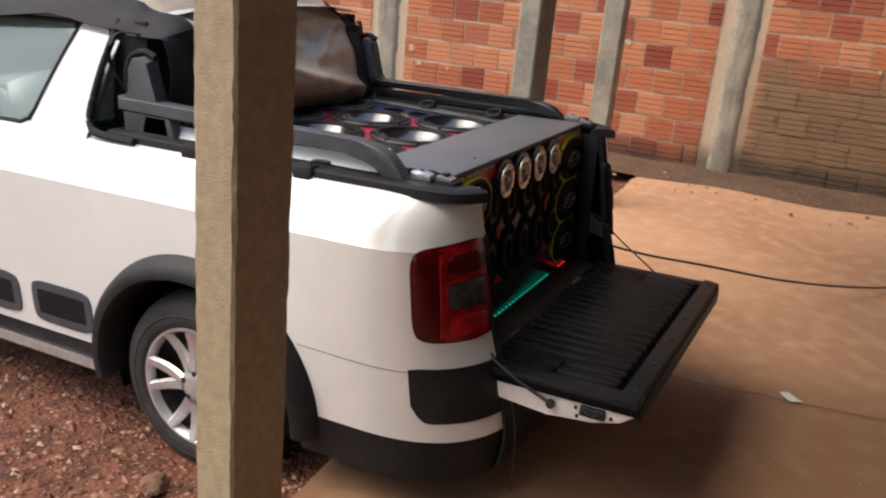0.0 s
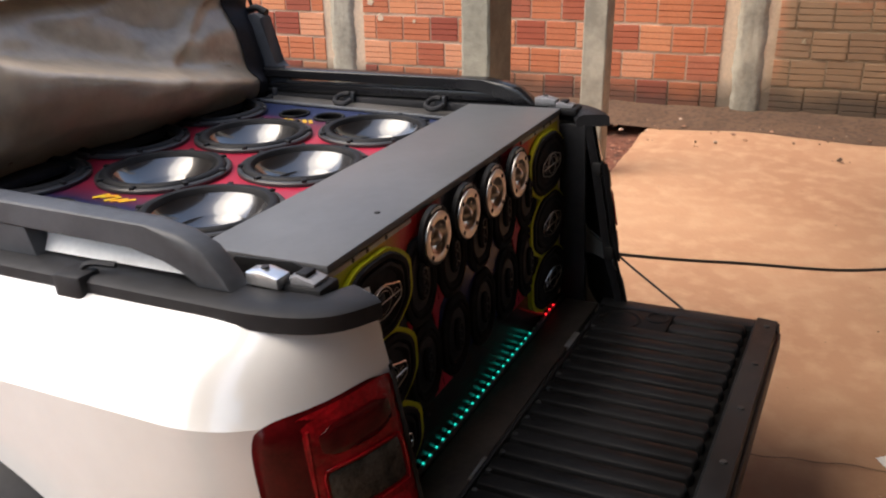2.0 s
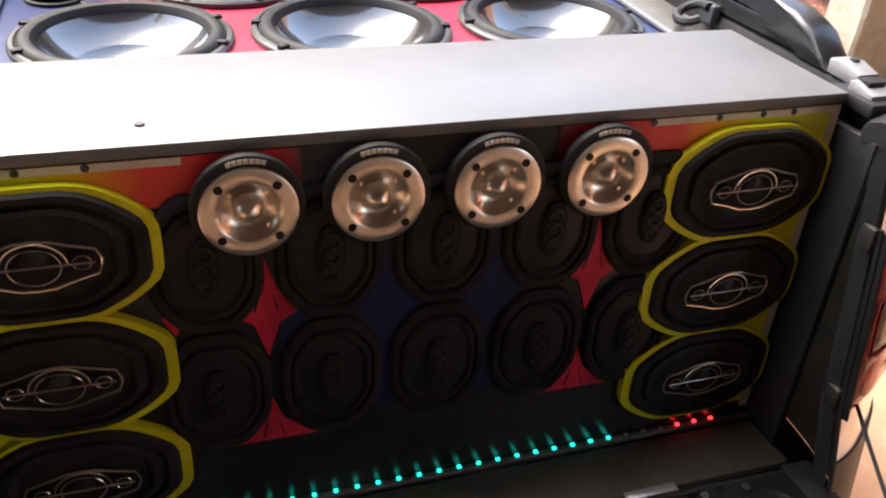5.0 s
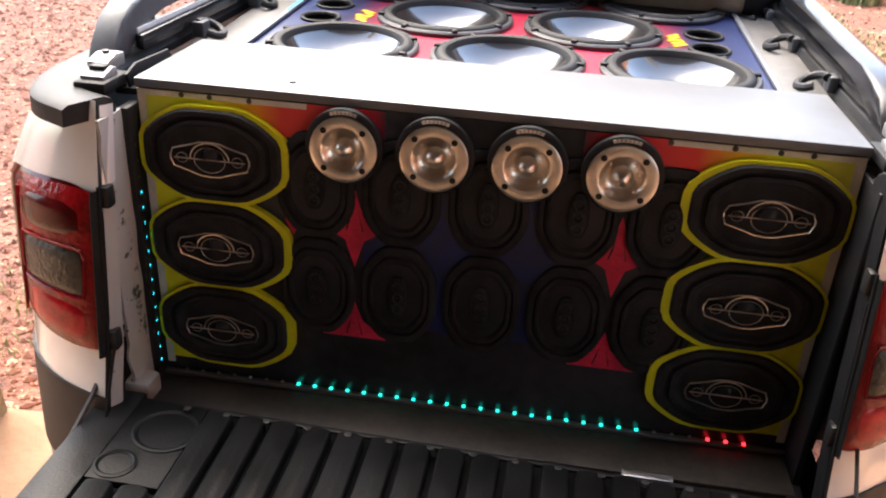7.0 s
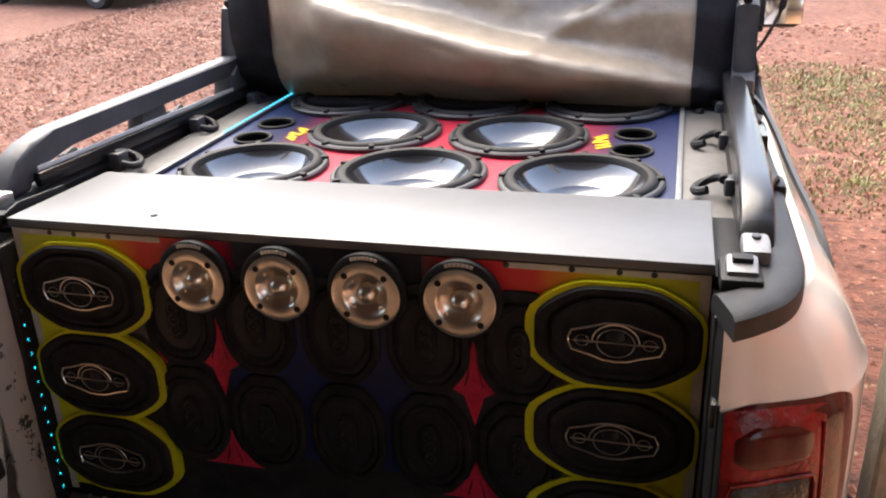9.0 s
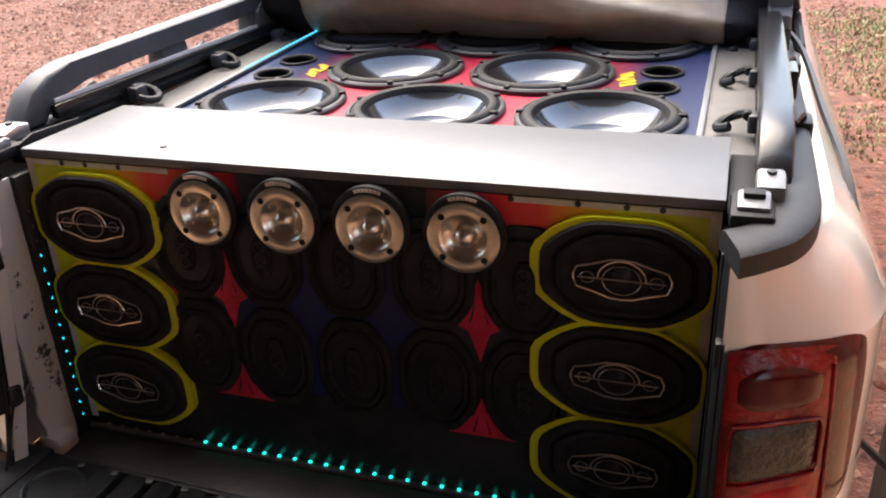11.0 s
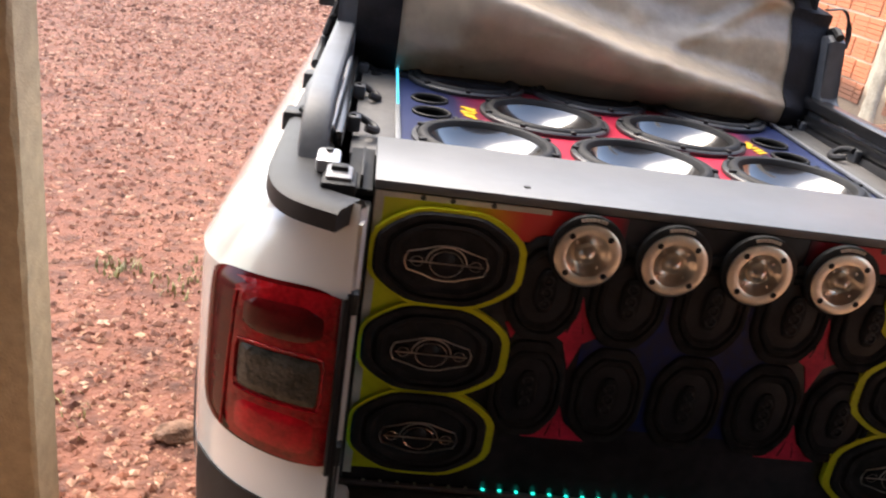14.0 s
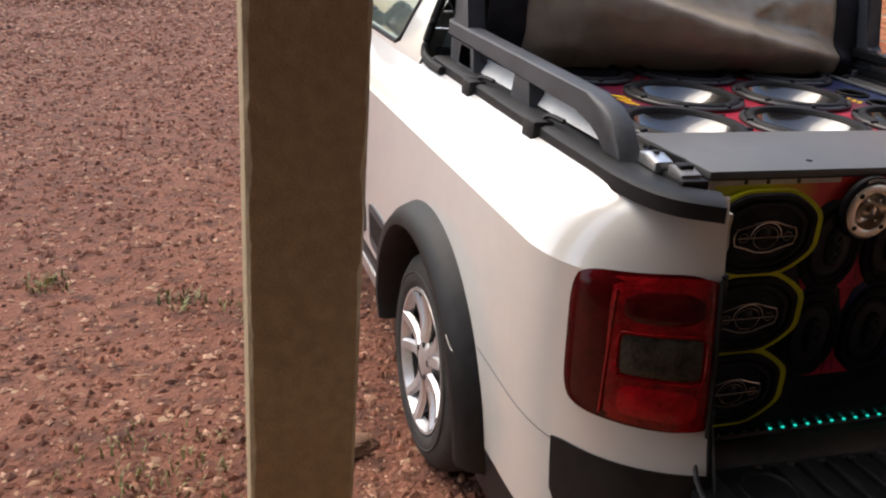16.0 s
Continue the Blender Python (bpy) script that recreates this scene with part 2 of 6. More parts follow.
LED_BLUE = glow("led_deep_blue", (0.0, 0.58, 0.82), 0.9)
LED_DIM = glow("led_blue", (0.05, 0.55, 0.9), 0.5)
LED_OFF = material("led_unlit", (0.45, 0.47, 0.42), 0.35, var=0.1, scale=40)
LED_RED = glow("led_red", (1.0, 0.02, 0.03), 0.9)
LEAF = material("grass_blade", (0.27, 0.26, 0.11), 0.6, var=0.4, scale=14)
LEAF_GREEN = material("green_blade", (0.20, 0.24, 0.10), 0.55, var=0.4, scale=14)
MOTO_RED = material("red_enamel", (0.42, 0.012, 0.012), 0.2, coat=0.6, var=0.1)


def ramp_material(name, axis, stops, rough=0.35, mirror=True):
    """A print whose colour runs along one axis of its own thing."""
    m = bpy.data.materials.new(name)
    m.use_nodes = True
    nt = m.node_tree
    b = nt.nodes["Principled BSDF"]
    b.inputs["Roughness"].default_value = rough
    tc = nt.nodes.new("ShaderNodeTexCoord")
    sp = nt.nodes.new("ShaderNodeSeparateXYZ")
    nt.links.new(tc.outputs["Object"], sp.inputs[0])
    src = sp.outputs[axis]
    if mirror:
        ab = nt.nodes.new("ShaderNodeMath")
        ab.operation = "ABSOLUTE"
        nt.links.new(src, ab.inputs[0])
        src = ab.outputs[0]
    nz = nt.nodes.new("ShaderNodeTexNoise")
    nz.inputs["Scale"].default_value = 12
    nt.links.new(tc.outputs["Object"], nz.inputs["Vector"])
    ad = nt.nodes.new("ShaderNodeMath")
    ad.operation = "MULTIPLY_ADD"
    ad.inputs[1].default_value = 0.05
    nt.links.new(nz.outputs["Fac"], ad.inputs[0])
    nt.links.new(src, ad.inputs[2])
    rp = nt.nodes.new("ShaderNodeValToRGB")
    el = rp.color_ramp.elements
    while len(el) < len(stops):
        el.new(0.5)
    for e, (p, c) in zip(el, stops):
        e.position, e.color = p, (*c, 1)
    nt.links.new(ad.outputs[0], rp.inputs["Fac"])
    nt.links.new(rp.outputs["Color"], b.inputs["Base Color"])
    return m


BAND = ramp_material("band_print", 0, [(0.185, (0.012, 0.012, 0.03)), (0.225, (0.66, 0.03, 0.055)), (0.37, (0.72, 0.045, 0.04)), (0.43, (0.72, 0.34, 0.02)), (0.49, (0.62, 0.60, 0.02)), (0.62, (0.50, 0.53, 0.03))])
BOARD_PRINT = ramp_material("board_print", 0, [(0.0, (0.35, 0.015, 0.04)), (0.25, (0.42, 0.02, 0.05)), (0.36, (0.20, 0.015, 0.04)), (0.44, (0.015, 0.018, 0.06)), (0.56, (0.022, 0.034, 0.10))])


def ground_material(name, a, b, c, scale, bump, rough=0.9, near_shade=None):
    """Earth in three tones, patch on patch, with grit."""
    m = bpy.data.materials.new(name)
    m.use_nodes = True
    nt = m.node_tree
    bs = nt.nodes["Principled BSDF"]
    bs.inputs["Roughness"].default_value = rough
    geo = nt.nodes.new("ShaderNodeNewGeometry")
    def noise_tex(s, d):
        n = nt.nodes.new("ShaderNodeTexNoise")
        n.inputs["Scale"].default_value, n.inputs["Detail"].default_value = s, d
        nt.links.new(geo.outputs["Position"], n.inputs["Vector"])
        return n
    n1, n2, n3 = noise_tex(scale, 8), noise_tex(scale * 9, 5), noise_tex(scale * 40, 3)
    r1 = nt.nodes.new("ShaderNodeMapRange")
    r1.inputs["From Min"].default_value, r1.inputs["From Max"].default_value = 0.35, 0.65
    nt.links.new(n1.outputs["Fac"], r1.inputs["Value"])
    r2 = nt.nodes.new("ShaderNodeMapRange")
    r2.inputs["From Min"].default_value, r2.inputs["From Max"].default_value = 0.45, 0.70
    nt.links.new(n2.outputs["Fac"], r2.inputs["Value"])
    m1 = nt.nodes.new("ShaderNodeMix")
    m1.data_type = "RGBA"
    m1.inputs["A"].default_value, m1.inputs["B"].default_value = (*a, 1), (*b, 1)
    nt.links.new(r1.outputs["Result"], m1.inputs["Factor"])
    m2 = nt.nodes.new("ShaderNodeMix")
    m2.data_type = "RGBA"
    m2.inputs["B"].default_value = (*c, 1)
    nt.links.new(r2.outputs["Result"], m2.inputs["Factor"])
    nt.links.new(m1.outputs["Result"], m2.inputs["A"])
    col = m2.outputs["Result"]
    if near_shade:
        # browner near side of the joint: truck's shade painted in, edge blurred by noise
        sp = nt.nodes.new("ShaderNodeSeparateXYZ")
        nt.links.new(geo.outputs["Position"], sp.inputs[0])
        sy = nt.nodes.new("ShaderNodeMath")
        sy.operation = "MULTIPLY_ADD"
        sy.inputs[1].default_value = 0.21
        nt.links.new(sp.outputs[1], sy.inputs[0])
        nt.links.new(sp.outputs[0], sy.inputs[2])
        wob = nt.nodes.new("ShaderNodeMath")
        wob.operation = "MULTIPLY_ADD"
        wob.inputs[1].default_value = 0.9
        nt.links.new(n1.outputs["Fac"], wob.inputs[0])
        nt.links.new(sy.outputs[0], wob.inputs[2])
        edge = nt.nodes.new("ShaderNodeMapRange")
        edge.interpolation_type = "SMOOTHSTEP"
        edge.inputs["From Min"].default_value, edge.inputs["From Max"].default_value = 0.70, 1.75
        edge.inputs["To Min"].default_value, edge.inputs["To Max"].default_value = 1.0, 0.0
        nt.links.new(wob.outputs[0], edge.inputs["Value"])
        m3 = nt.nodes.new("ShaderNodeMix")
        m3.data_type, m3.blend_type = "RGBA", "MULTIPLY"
        m3.inputs["B"].default_value = (*near_shade, 1)
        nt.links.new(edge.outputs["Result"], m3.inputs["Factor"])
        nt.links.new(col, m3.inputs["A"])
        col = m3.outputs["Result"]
    nt.links.new(col, bs.inputs["Base Color"])
    mx = nt.nodes.new("ShaderNodeMath")
    nt.links.new(n2.outputs["Fac"], mx.inputs[0])
    nt.links.new(n3.outputs["Fac"], mx.inputs[1])
    bp = nt.nodes.new("ShaderNodeBump")
    bp.inputs["Strength"].default_value, bp.inputs["Distance"].default_value = bump, 0.02
    nt.links.new(mx.outputs[0], bp.inputs["Height"])
    nt.links.new(bp.outputs["Normal"], bs.inputs["Normal"])
    return m


GRAVEL = ground_material("red_gravel_earth", (0.165, 0.058, 0.034), (0.225, 0.090, 0.054), (0.075, 0.028, 0.017), 1.3, 0.9)
# the last colour is the shade behind the truck, multiplied into the pad
PAD = ground_material("dusty_pad", (0.57, 0.33, 0.19), (0.48, 0.26, 0.145), (0.60, 0.365, 0.215), 0.9, 0.15, 0.8, near_shade=(0.52, 0.50, 0.47))


def random_material(name, stops, rough=0.85, bump=0.3, bump_scale=60, island=False, dirt=False):
    """Colours drawn by chance for each piece, with grain; dirt: smeared mortar and a damp foot, on the wall."""
    m = bpy.data.materials.new(name)
    m.use_nodes = True
    nt = m.node_tree
    bs = nt.nodes["Principled BSDF"]
    bs.inputs["Roughness"].default_value = rough
    geo = nt.nodes.new("ShaderNodeNewGeometry")
    if island:
        rnd = geo.outputs["Random Per Island"]
    else:
        rnd = nt.nodes.new("ShaderNodeObjectInfo").outputs["Random"]
    rp = nt.nodes.new("ShaderNodeValToRGB")
    el = rp.color_ramp.elements
    while len(el) < len(stops):
        el.new(0.5)
    for i, (e, c) in enumerate(zip(el, stops)):
        e.position, e.color = i / (len(stops) - 1), (*c, 1)
    nt.links.new(rnd, rp.inputs["Fac"])
    nz = nt.nodes.new("ShaderNodeTexNoise")
    nz.inputs["Scale"].default_value, nz.inputs["Detail"].default_value = bump_scale, 5
    nt.links.new(geo.outputs["Position"], nz.inputs["Vector"])
    mul = nt.nodes.new("ShaderNodeMix")
    mul.data_type, mul.blend_type = "RGBA", "MULTIPLY"
    mul.inputs["Factor"].default_value = 0.5
    nt.links.new(rp.outputs["Color"], mul.inputs["A"])
    nt.links.new(nz.outputs["Color"], mul.inputs["B"])
    gain = nt.nodes.new("ShaderNodeMapRange")
    gain.inputs["To Min"].default_value, gain.inputs["To Max"].default_value = 0.55, 1.45
    nt.links.new(nz.outputs["Fac"], gain.inputs["Value"])
    nt.links.new(gain.outputs["Result"], mul.inputs["B"])
    out = mul.outputs["Result"]
    if dirt:
        sp = nt.nodes.new("ShaderNodeSeparateXYZ")
        nt.links.new(geo.outputs["Position"], sp.inputs[0])
        big = nt.nodes.new("ShaderNodeTexNoise")
        big.inputs["Scale"].default_value, big.inputs["Detail"].default_value = 2.2, 6
        nt.links.new(geo.outputs["Position"], big.inputs["Vector"])
        def step(src, lo, hi, wobble):
            a = nt.nodes.new("ShaderNodeMath")
            a.operation = "MULTIPLY_ADD"
            a.inputs[1].default_value = wobble
            nt.links.new(big.outputs["Fac"], a.inputs[0])
            nt.links.new(src, a.inputs[2])
            r = nt.nodes.new("ShaderNodeMapRange")
            r.inputs["From Min"].default_value, r.inputs["From Max"].default_value = lo + wobble * 0.5, hi + wobble * 0.5
            r.inputs["To Min"].default_value, r.inputs["To Max"].default_value = 1, 0
            nt.links.new(a.outputs[0], r.inputs["Value"])
            return r.outputs["Result"]
        side = step(sp.outputs[1], -0.18, -0.02, 0.3)
        low = step(sp.outputs[2], 0.82, 1.10, 0.5)
        both = nt.nodes.new("ShaderNodeMath")
        both.operation = "MULTIPLY"
        nt.links.new(side, both.inputs[0])
        nt.links.new(low, both.inputs[1])
        most = nt.nodes.new("ShaderNodeMath")
        most.operation = "MULTIPLY"
        most.inputs[1].default_value = 0.85
        nt.links.new(both.outputs[0], most.inputs[0])
        mm = nt.nodes.new("ShaderNodeMix")
        mm.data_type = "RGBA"
        mm.inputs["B"].default_value = (0.25, 0.18, 0.105, 1)
        nt.links.new(most.outputs[0], mm.inputs["Factor"])
        nt.links.new(out, mm.inputs["A"])
        foot = step(sp.outputs[2], 0.13, 0.28, 0.25)
        mf = nt.nodes.new("ShaderNodeMix")
        mf.data_type = "RGBA"
        mf.inputs["B"].default_value = (0.055, 0.045, 0.035, 1)
        fm = nt.nodes.new("ShaderNodeMath")
        fm.operation = "MULTIPLY"
        fm.inputs[1].default_value = 0.75
        nt.links.new(foot, fm.inputs[0])
        nt.links.new(fm.outputs[0], mf.inputs["Factor"])
        nt.links.new(mm.outputs["Result"], mf.inputs["A"])
        out = mf.outputs["Result"]
    nt.links.new(out, bs.inputs["Base Color"])
    bp = nt.nodes.new("ShaderNodeBump")
    bp.inputs["Strength"].default_value, bp.inputs["Distance"].default_value = bump, 0.01
    nt.links.new(nz.outputs["Fac"], bp.inputs["Height"])
    nt.links.new(bp.outputs["Normal"], bs.inputs["Normal"])
    return m


BRICK = random_material("clay_block", [(0.54, 0.165, 0.070), (0.70, 0.29, 0.14), (0.38, 0.085, 0.045), (0.72, 0.33, 0.18), (0.60, 0.20, 0.09), (0.33, 0.075, 0.045), (0.68, 0.27, 0.13), (0.46, 0.13, 0.06)], dirt=True)
MORTAR = random_material("mortar", [(0.66, 0.51, 0.36), (0.66, 0.51, 0.36)], bump=0.6, bump_scale=35, dirt=True)
STONE = random_material("gravel_stone", [(0.31, 0.120, 0.070), (0.14, 0.046, 0.026), (0.38, 0.175, 0.110), (0.08, 0.029, 0.018), (0.25, 0.092, 0.052), (0.56, 0.34, 0.23), (0.16, 0.055, 0.032)], island=True, bump_scale=150)

# ---- ground, pad, building ----
BUILD = pose(4.86, 0.06, 0.0, 0, 0, 6.5)


def ground_height(x, y):
    """The gravel yard lies a hand lower than the pad and falls away gently ahead of the truck."""
    return -0.085 - 0.035 * min(max(y - 0.5, 0), 5.0) + 0.012 * noise.noise((x * 1.3, y * 1.3, 0)) + 0.02 * noise.noise((x * 0.35, y * 0.35, 4))


def pad_edge(x):
    """The front edge of the pad, a little ragged."""
    return 0.33 + 0.10 * (x + 0.8) * 0.6 + 0.03 * noise.noise((x * 2.1, 3.3, 0)) + 0.012 * noise.noise((x * 9.0, 1.3, 0))


def far_out(u):
    s = 2 * u - 1
    return math.copysign(8 * abs(s) + 400 * abs(s) ** 9, s)


bm = bmesh.new()
grid(bm, lambda u, v: Vector((far_out(u), 2.5 + far_out(v), ground_height(far_out(u), 2.5 + far_out(v)))), 120, 120)
ground = tagged(part("ground", bm, GRAVEL), "red laterite gravel yard with scattered stones", "ground", kind="structure")

bm = bmesh.new()


def pad_point(u, v):
    x = -5.5 + 10.3 * u
    e = pad_edge(x)
    if v < 0.04:
        return Vector((x, e + 0.03 - v * 0.5, -0.13 + v * 3.2))
    y = e - (v - 0.04) / 0.96 * 6.5
    return Vector((x, y, 0.006 * noise.noise((x * 0.8, y * 0.8, 2)) + 0.003 * noise.noise((x * 5, y * 5, 2)) + (0 if v > 0.06 else -0.004)))


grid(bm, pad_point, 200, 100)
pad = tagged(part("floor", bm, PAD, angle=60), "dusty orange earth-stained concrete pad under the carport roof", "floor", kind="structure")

# cracks in the pad
crack = new("floor_crack")
crack.matrix_world = Matrix()
tagged(crack, "dark crack running across the dusty pad", "crack", kind="structure")
bm = bmesh.new()
pts = [Vector((0.62 + 0.23 * s + 0.02 * noise.noise((s * 9, 0, 0)), -0.45 - 1.1 * s, 0.004)) for s in [i / 30 for i in range(31)]]
tube(bm, pts, 0.0028, 4, flat=0.3)
part("joint", bm, material("crack_dirt", (0.10, 0.055, 0.03), 0.9, var=0.4, scale=20), crack)

# damp soil and rubble along the foot of the wall
bm = bmesh.new()
grid(bm, lambda u, v: BUILD @ Vector((-0.62 * v ** 1.0 * (0.85 + 0.25 * noise.noise((u * 14, 2, 0))) + 0.02, -4 + 10 * u, 0.055 * (1 - v) ** 1.5 + 0.004 + 0.02 * (1 - v) * noise.noise((u * 60, v * 5, 0)))), 200, 8)
soil = tagged(part("soil_strip", bm, ground_material("damp_soil", (0.13, 0.075, 0.045), (0.19, 0.11, 0.065), (0.09, 0.055, 0.035), 3.0, 0.6)), "damp brown soil piled along the foot of the brick wall", "soil", kind="stuff")

# the wall: mortar core, blocks in courses, cast posts
wall = new("wall_east")
wall.matrix_world = BUILD
tagged(wall, "unplastered red clay block wall with smeared mortar", "wall", kind="structure")
COURSE, LENGTH = 0.206, 0.240
part("mortar_bed", boxed(0.012, 0.14, -4.0, 8.5, -0.15, 3.1), MORTAR, wall, "rough mortar joints")


def block_mesh(length, height):
    """A hollow clay block's grooved face."""
    bm = bmesh.new()
    n = 4
    prof = [(0.012, -height / 2), (0.0, -height / 2 + 0.004)]
    for i in range(n):
        a = -height / 2 + 0.004 + (height - 0.008) * i / n
        b = -height / 2 + 0.004 + (height - 0.008) * (i + 1) / n
        if i:
            prof += [(0.0, a + 0.004)]
        prof += [(0.0, b - 0.004)]
        if i < n - 1:
            prof += [(0.013, b)]
    prof += [(0.0, height / 2 - 0.004), (0.012, height / 2)]
    clean = [prof[0]]
    for p in prof[1:]:
        if (Vector(p) - Vector(clean[-1])).length > 1e-5:
            clean.append(p)
    lo = [bm.verts.new((x, -length / 2, z)) for x, z in clean]
    hi = [bm.verts.new((x, length / 2, z)) for x, z in clean]
    for i in range(len(clean) - 1):
        bm.faces.new((lo[i], lo[i + 1], hi[i + 1], hi[i]))
    bl, tl = bm.verts.new((0.03, -length / 2, -height / 2)), bm.verts.new((0.03, -length / 2, height / 2))
    br, tr = bm.verts.new((0.03, length / 2, -height / 2)), bm.verts.new((0.03, length / 2, height / 2))
    bm.faces.new([bl] + lo + [tl])
    bm.faces.new([br] + hi + [tr])
    bm.faces.new((bl, lo[0], hi[0], br))
    bm.faces.new((tl, lo[-1], hi[-1], tr))
    bmesh.ops.recalc_face_normals(bm, faces=bm.faces)
    me = bpy.data.meshes.new("brick")
    bm.to_mesh(me)
    bm.free()
    me.materials.append(BRICK)
    return me


POSTS_V = [(-0.10, 0.11), (3.16, 3.38), (-3.35, -3.13), (6.4, 6.62)]


def lay_blocks():
    rng = random.Random(5)
    me = block_mesh(LENGTH - 0.016, COURSE - 0.020)
    half = block_mesh(LENGTH / 2 - 0.016, COURSE - 0.020)
    rest_v, rest_f = [], []
    count = 0
    for c in range(14):
        z = 0.03 + COURSE * (c + 0.5)
        v = -4.0 + (LENGTH / 2 if c % 2 else 0)
        while v < 8.4:
            mid = v + LENGTH / 2
            v += LENGTH
            clash = [p for p in POSTS_V if p[0] - LENGTH / 2 + 0.01 < mid < p[1] + LENGTH / 2 - 0.01]
            use, at = me, mid
            if clash:
                p = clash[0]
                left, right = p[0] - (mid - LENGTH / 2), (mid + LENGTH / 2) - p[1]
                if left > LENGTH / 2:
                    use, at = half, mid - LENGTH / 4
                elif right > LENGTH / 2:
                    use, at = half, mid + LENGTH / 4
                else:
                    continue
            d = rng.uniform(-0.004, 0.004)
            m = pose(d, at, z + rng.uniform(-0.004, 0.004), rng.uniform(-0.5, 0.5), 0, rng.uniform(-0.7, 0.7))
            if c < 8 and -2.6 < at < 5.4 and count < 300:
                ob = new("brick", use)
                ob.parent = wall
                ob.matrix_local = m
                count += 1
            else:
                k = len(rest_v)
                rest_v += [m @ w.co for w in use.vertices]
                rest_f += [[k + i for i in f.vertices] for f in use.polygons]
    rest = bpy.data.meshes.new("further_bricks")
    rest.from_pydata(rest_v, [], rest_f)
    m2 = BRICK.copy()
    rest.materials.append(m2)
    ob = tagged(new("further_bricks", rest), kind="stuff")
    ob.parent = wall


def wall_post(a, b):
    """A post cast between the blocks, its mortar squeezed out at the edges."""
    bm = bmesh.new()
    def f(u, v):
        z = -0.1 + 3.1 * v
        w = (b - a) / 2 + 0.02 * noise.noise((a * 7, z * 6, u * 3)) + 0.012 * noise.noise((a, z * 19, u))
        ang = -1 + 2 * u
        x = -0.022 + 0.035 * abs(ang) ** 5 + 0.006 * noise.noise((ang * 4 + a, z * 7, 1))
        return Vector((x, (a + b) / 2 + ang * w, z))
    grid(bm, f, 14, 110)
    part("wall_post", bm, CONCRETE_GREY, wall, "rough cast concrete post")


for pv in POSTS_V:
    wall_post(*pv)
lay_blocks()

# mortar smears left on the blocks
rng = random.Random(11)
bm = bmesh.new()
for i in range(16):
    v0, z0 = rng.uniform(-2.4, 5.0), rng.uniform(0.35, 1.6)
    r = rng.uniform(0.010, 0.030)
    n = 10
    ring = [bm.verts.new((-0.007, v0 + r * (0.6 + 0.5 * rng.random()) * math.cos(6.283 * k / n), z0 + 1.1 * r * (0.5 + 0.7 * rng.random()) * math.sin(6.283 * k / n))) for k in range(n)]
    base = [bm.verts.new((0.004, q.co.y + (q.co.y - v0) * 0.25, q.co.z + (q.co.z - z0) * 0.25)) for q in ring]
    bm.faces.new(ring)
    for k in range(n):
        bm.faces.new((ring[k], ring[(k + 1) % n], base[(k + 1) % n], base[k]))
tagged(part("mortar_smears", bm, MORTAR, wall), kind="stuff")


def carport_post(x0, x1, y0, y1, mat, label, lean=0.0):
    """A cast post with a rough, slightly worn edge."""
    bm = bmesh.new()
    n = 150
    cs = [(x0, y0), (x1, y0), (x1, y1), (x0, y1)]
    rings = []
    for i in range(n + 1):
        z = -0.12 + 2.52 * i / n
        ring = []
        for k, (cx, cy) in enumerate(cs):
            mx, my = (x0 + x1) / 2, (y0 + y1) / 2
            for s in (-1, 1):
                dx, dy = mx - cx, my - cy
                w = 0.007 + 0.004 * noise.noise((z * 14, k, s + x0)) + 0.006 * max(0.0, noise.noise((z * 38, k * 2.3, s + x0)))
                along = (math.copysign(w, dx), 0) if (k % 2 == 0) == (s > 0) else (0, math.copysign(w, dy))
                j = 0.0006 * noise.noise((z * 5, k * 3 + s, x0))
                ring.append(bm.verts.new((cx + along[0] + j + lean * z, cy + along[1] + j, z)))
        rings.append(ring)
    for a, b in zip(rings, rings[1:]):
        for k in range(8):
            bm.faces.new((a[k], a[(k + 1) % 8], b[(k + 1) % 8], b[k]))
    bm.faces.new(rings[-1])
    bm.faces.new(rings[0][::-1])
    ob = part("post", bm, mat, angle=18)
    ob.matrix_world = Matrix()
    return tagged(ob, label, "post", "carport posts")


carport_post(-1.435, -1.222, 0.172, 0.29, CONCRETE, "rough tan concrete carport post standing beside the truck")
carport_post(0.965, 1.168, 0.425, 0.53, CONCRETE_GREY, "grey concrete carport post behind the truck bed")
carport_post(3.10, 3.24, 0.63, 0.77, CONCRETE_GREY, "slim grey concrete carport post near the brick wall")

# roof over the pad, out of view; two made-up plain walls added to dim the carport behind
roof = part("ceiling", boxed(-5.6, 3.4, -5.6, 0.10, 2.38, 2.46), ROOFING)
roof.matrix_world = pose(0, 0, 0, 0.5, 0, 6.5)
tagged(roof, "dark underside of the carport roof", "ceiling", kind="structure")
back = part("unseen_wall_south", boxed(-5.0, 5.2, -6.3, -6.15, -0.1, 3.6), material("plaster", (0.13, 0.095, 0.065), 0.9, var=0.15, scale=2.0, bump=0.3))
tagged(back, "plain unseen back wall, added to keep light out of the carport", "wall", kind="structure")
west = part("unseen_wall_west", boxed(-5.1, -4.95, -6.15, -1.2, -0.1, 3.2), material("plaster_side", (0.13, 0.095, 0.065), 0.9, var=0.15, scale=2.0, bump=0.3))
tagged(west, "plain unseen side wall, added to dim the carport", "wall", kind="structure")

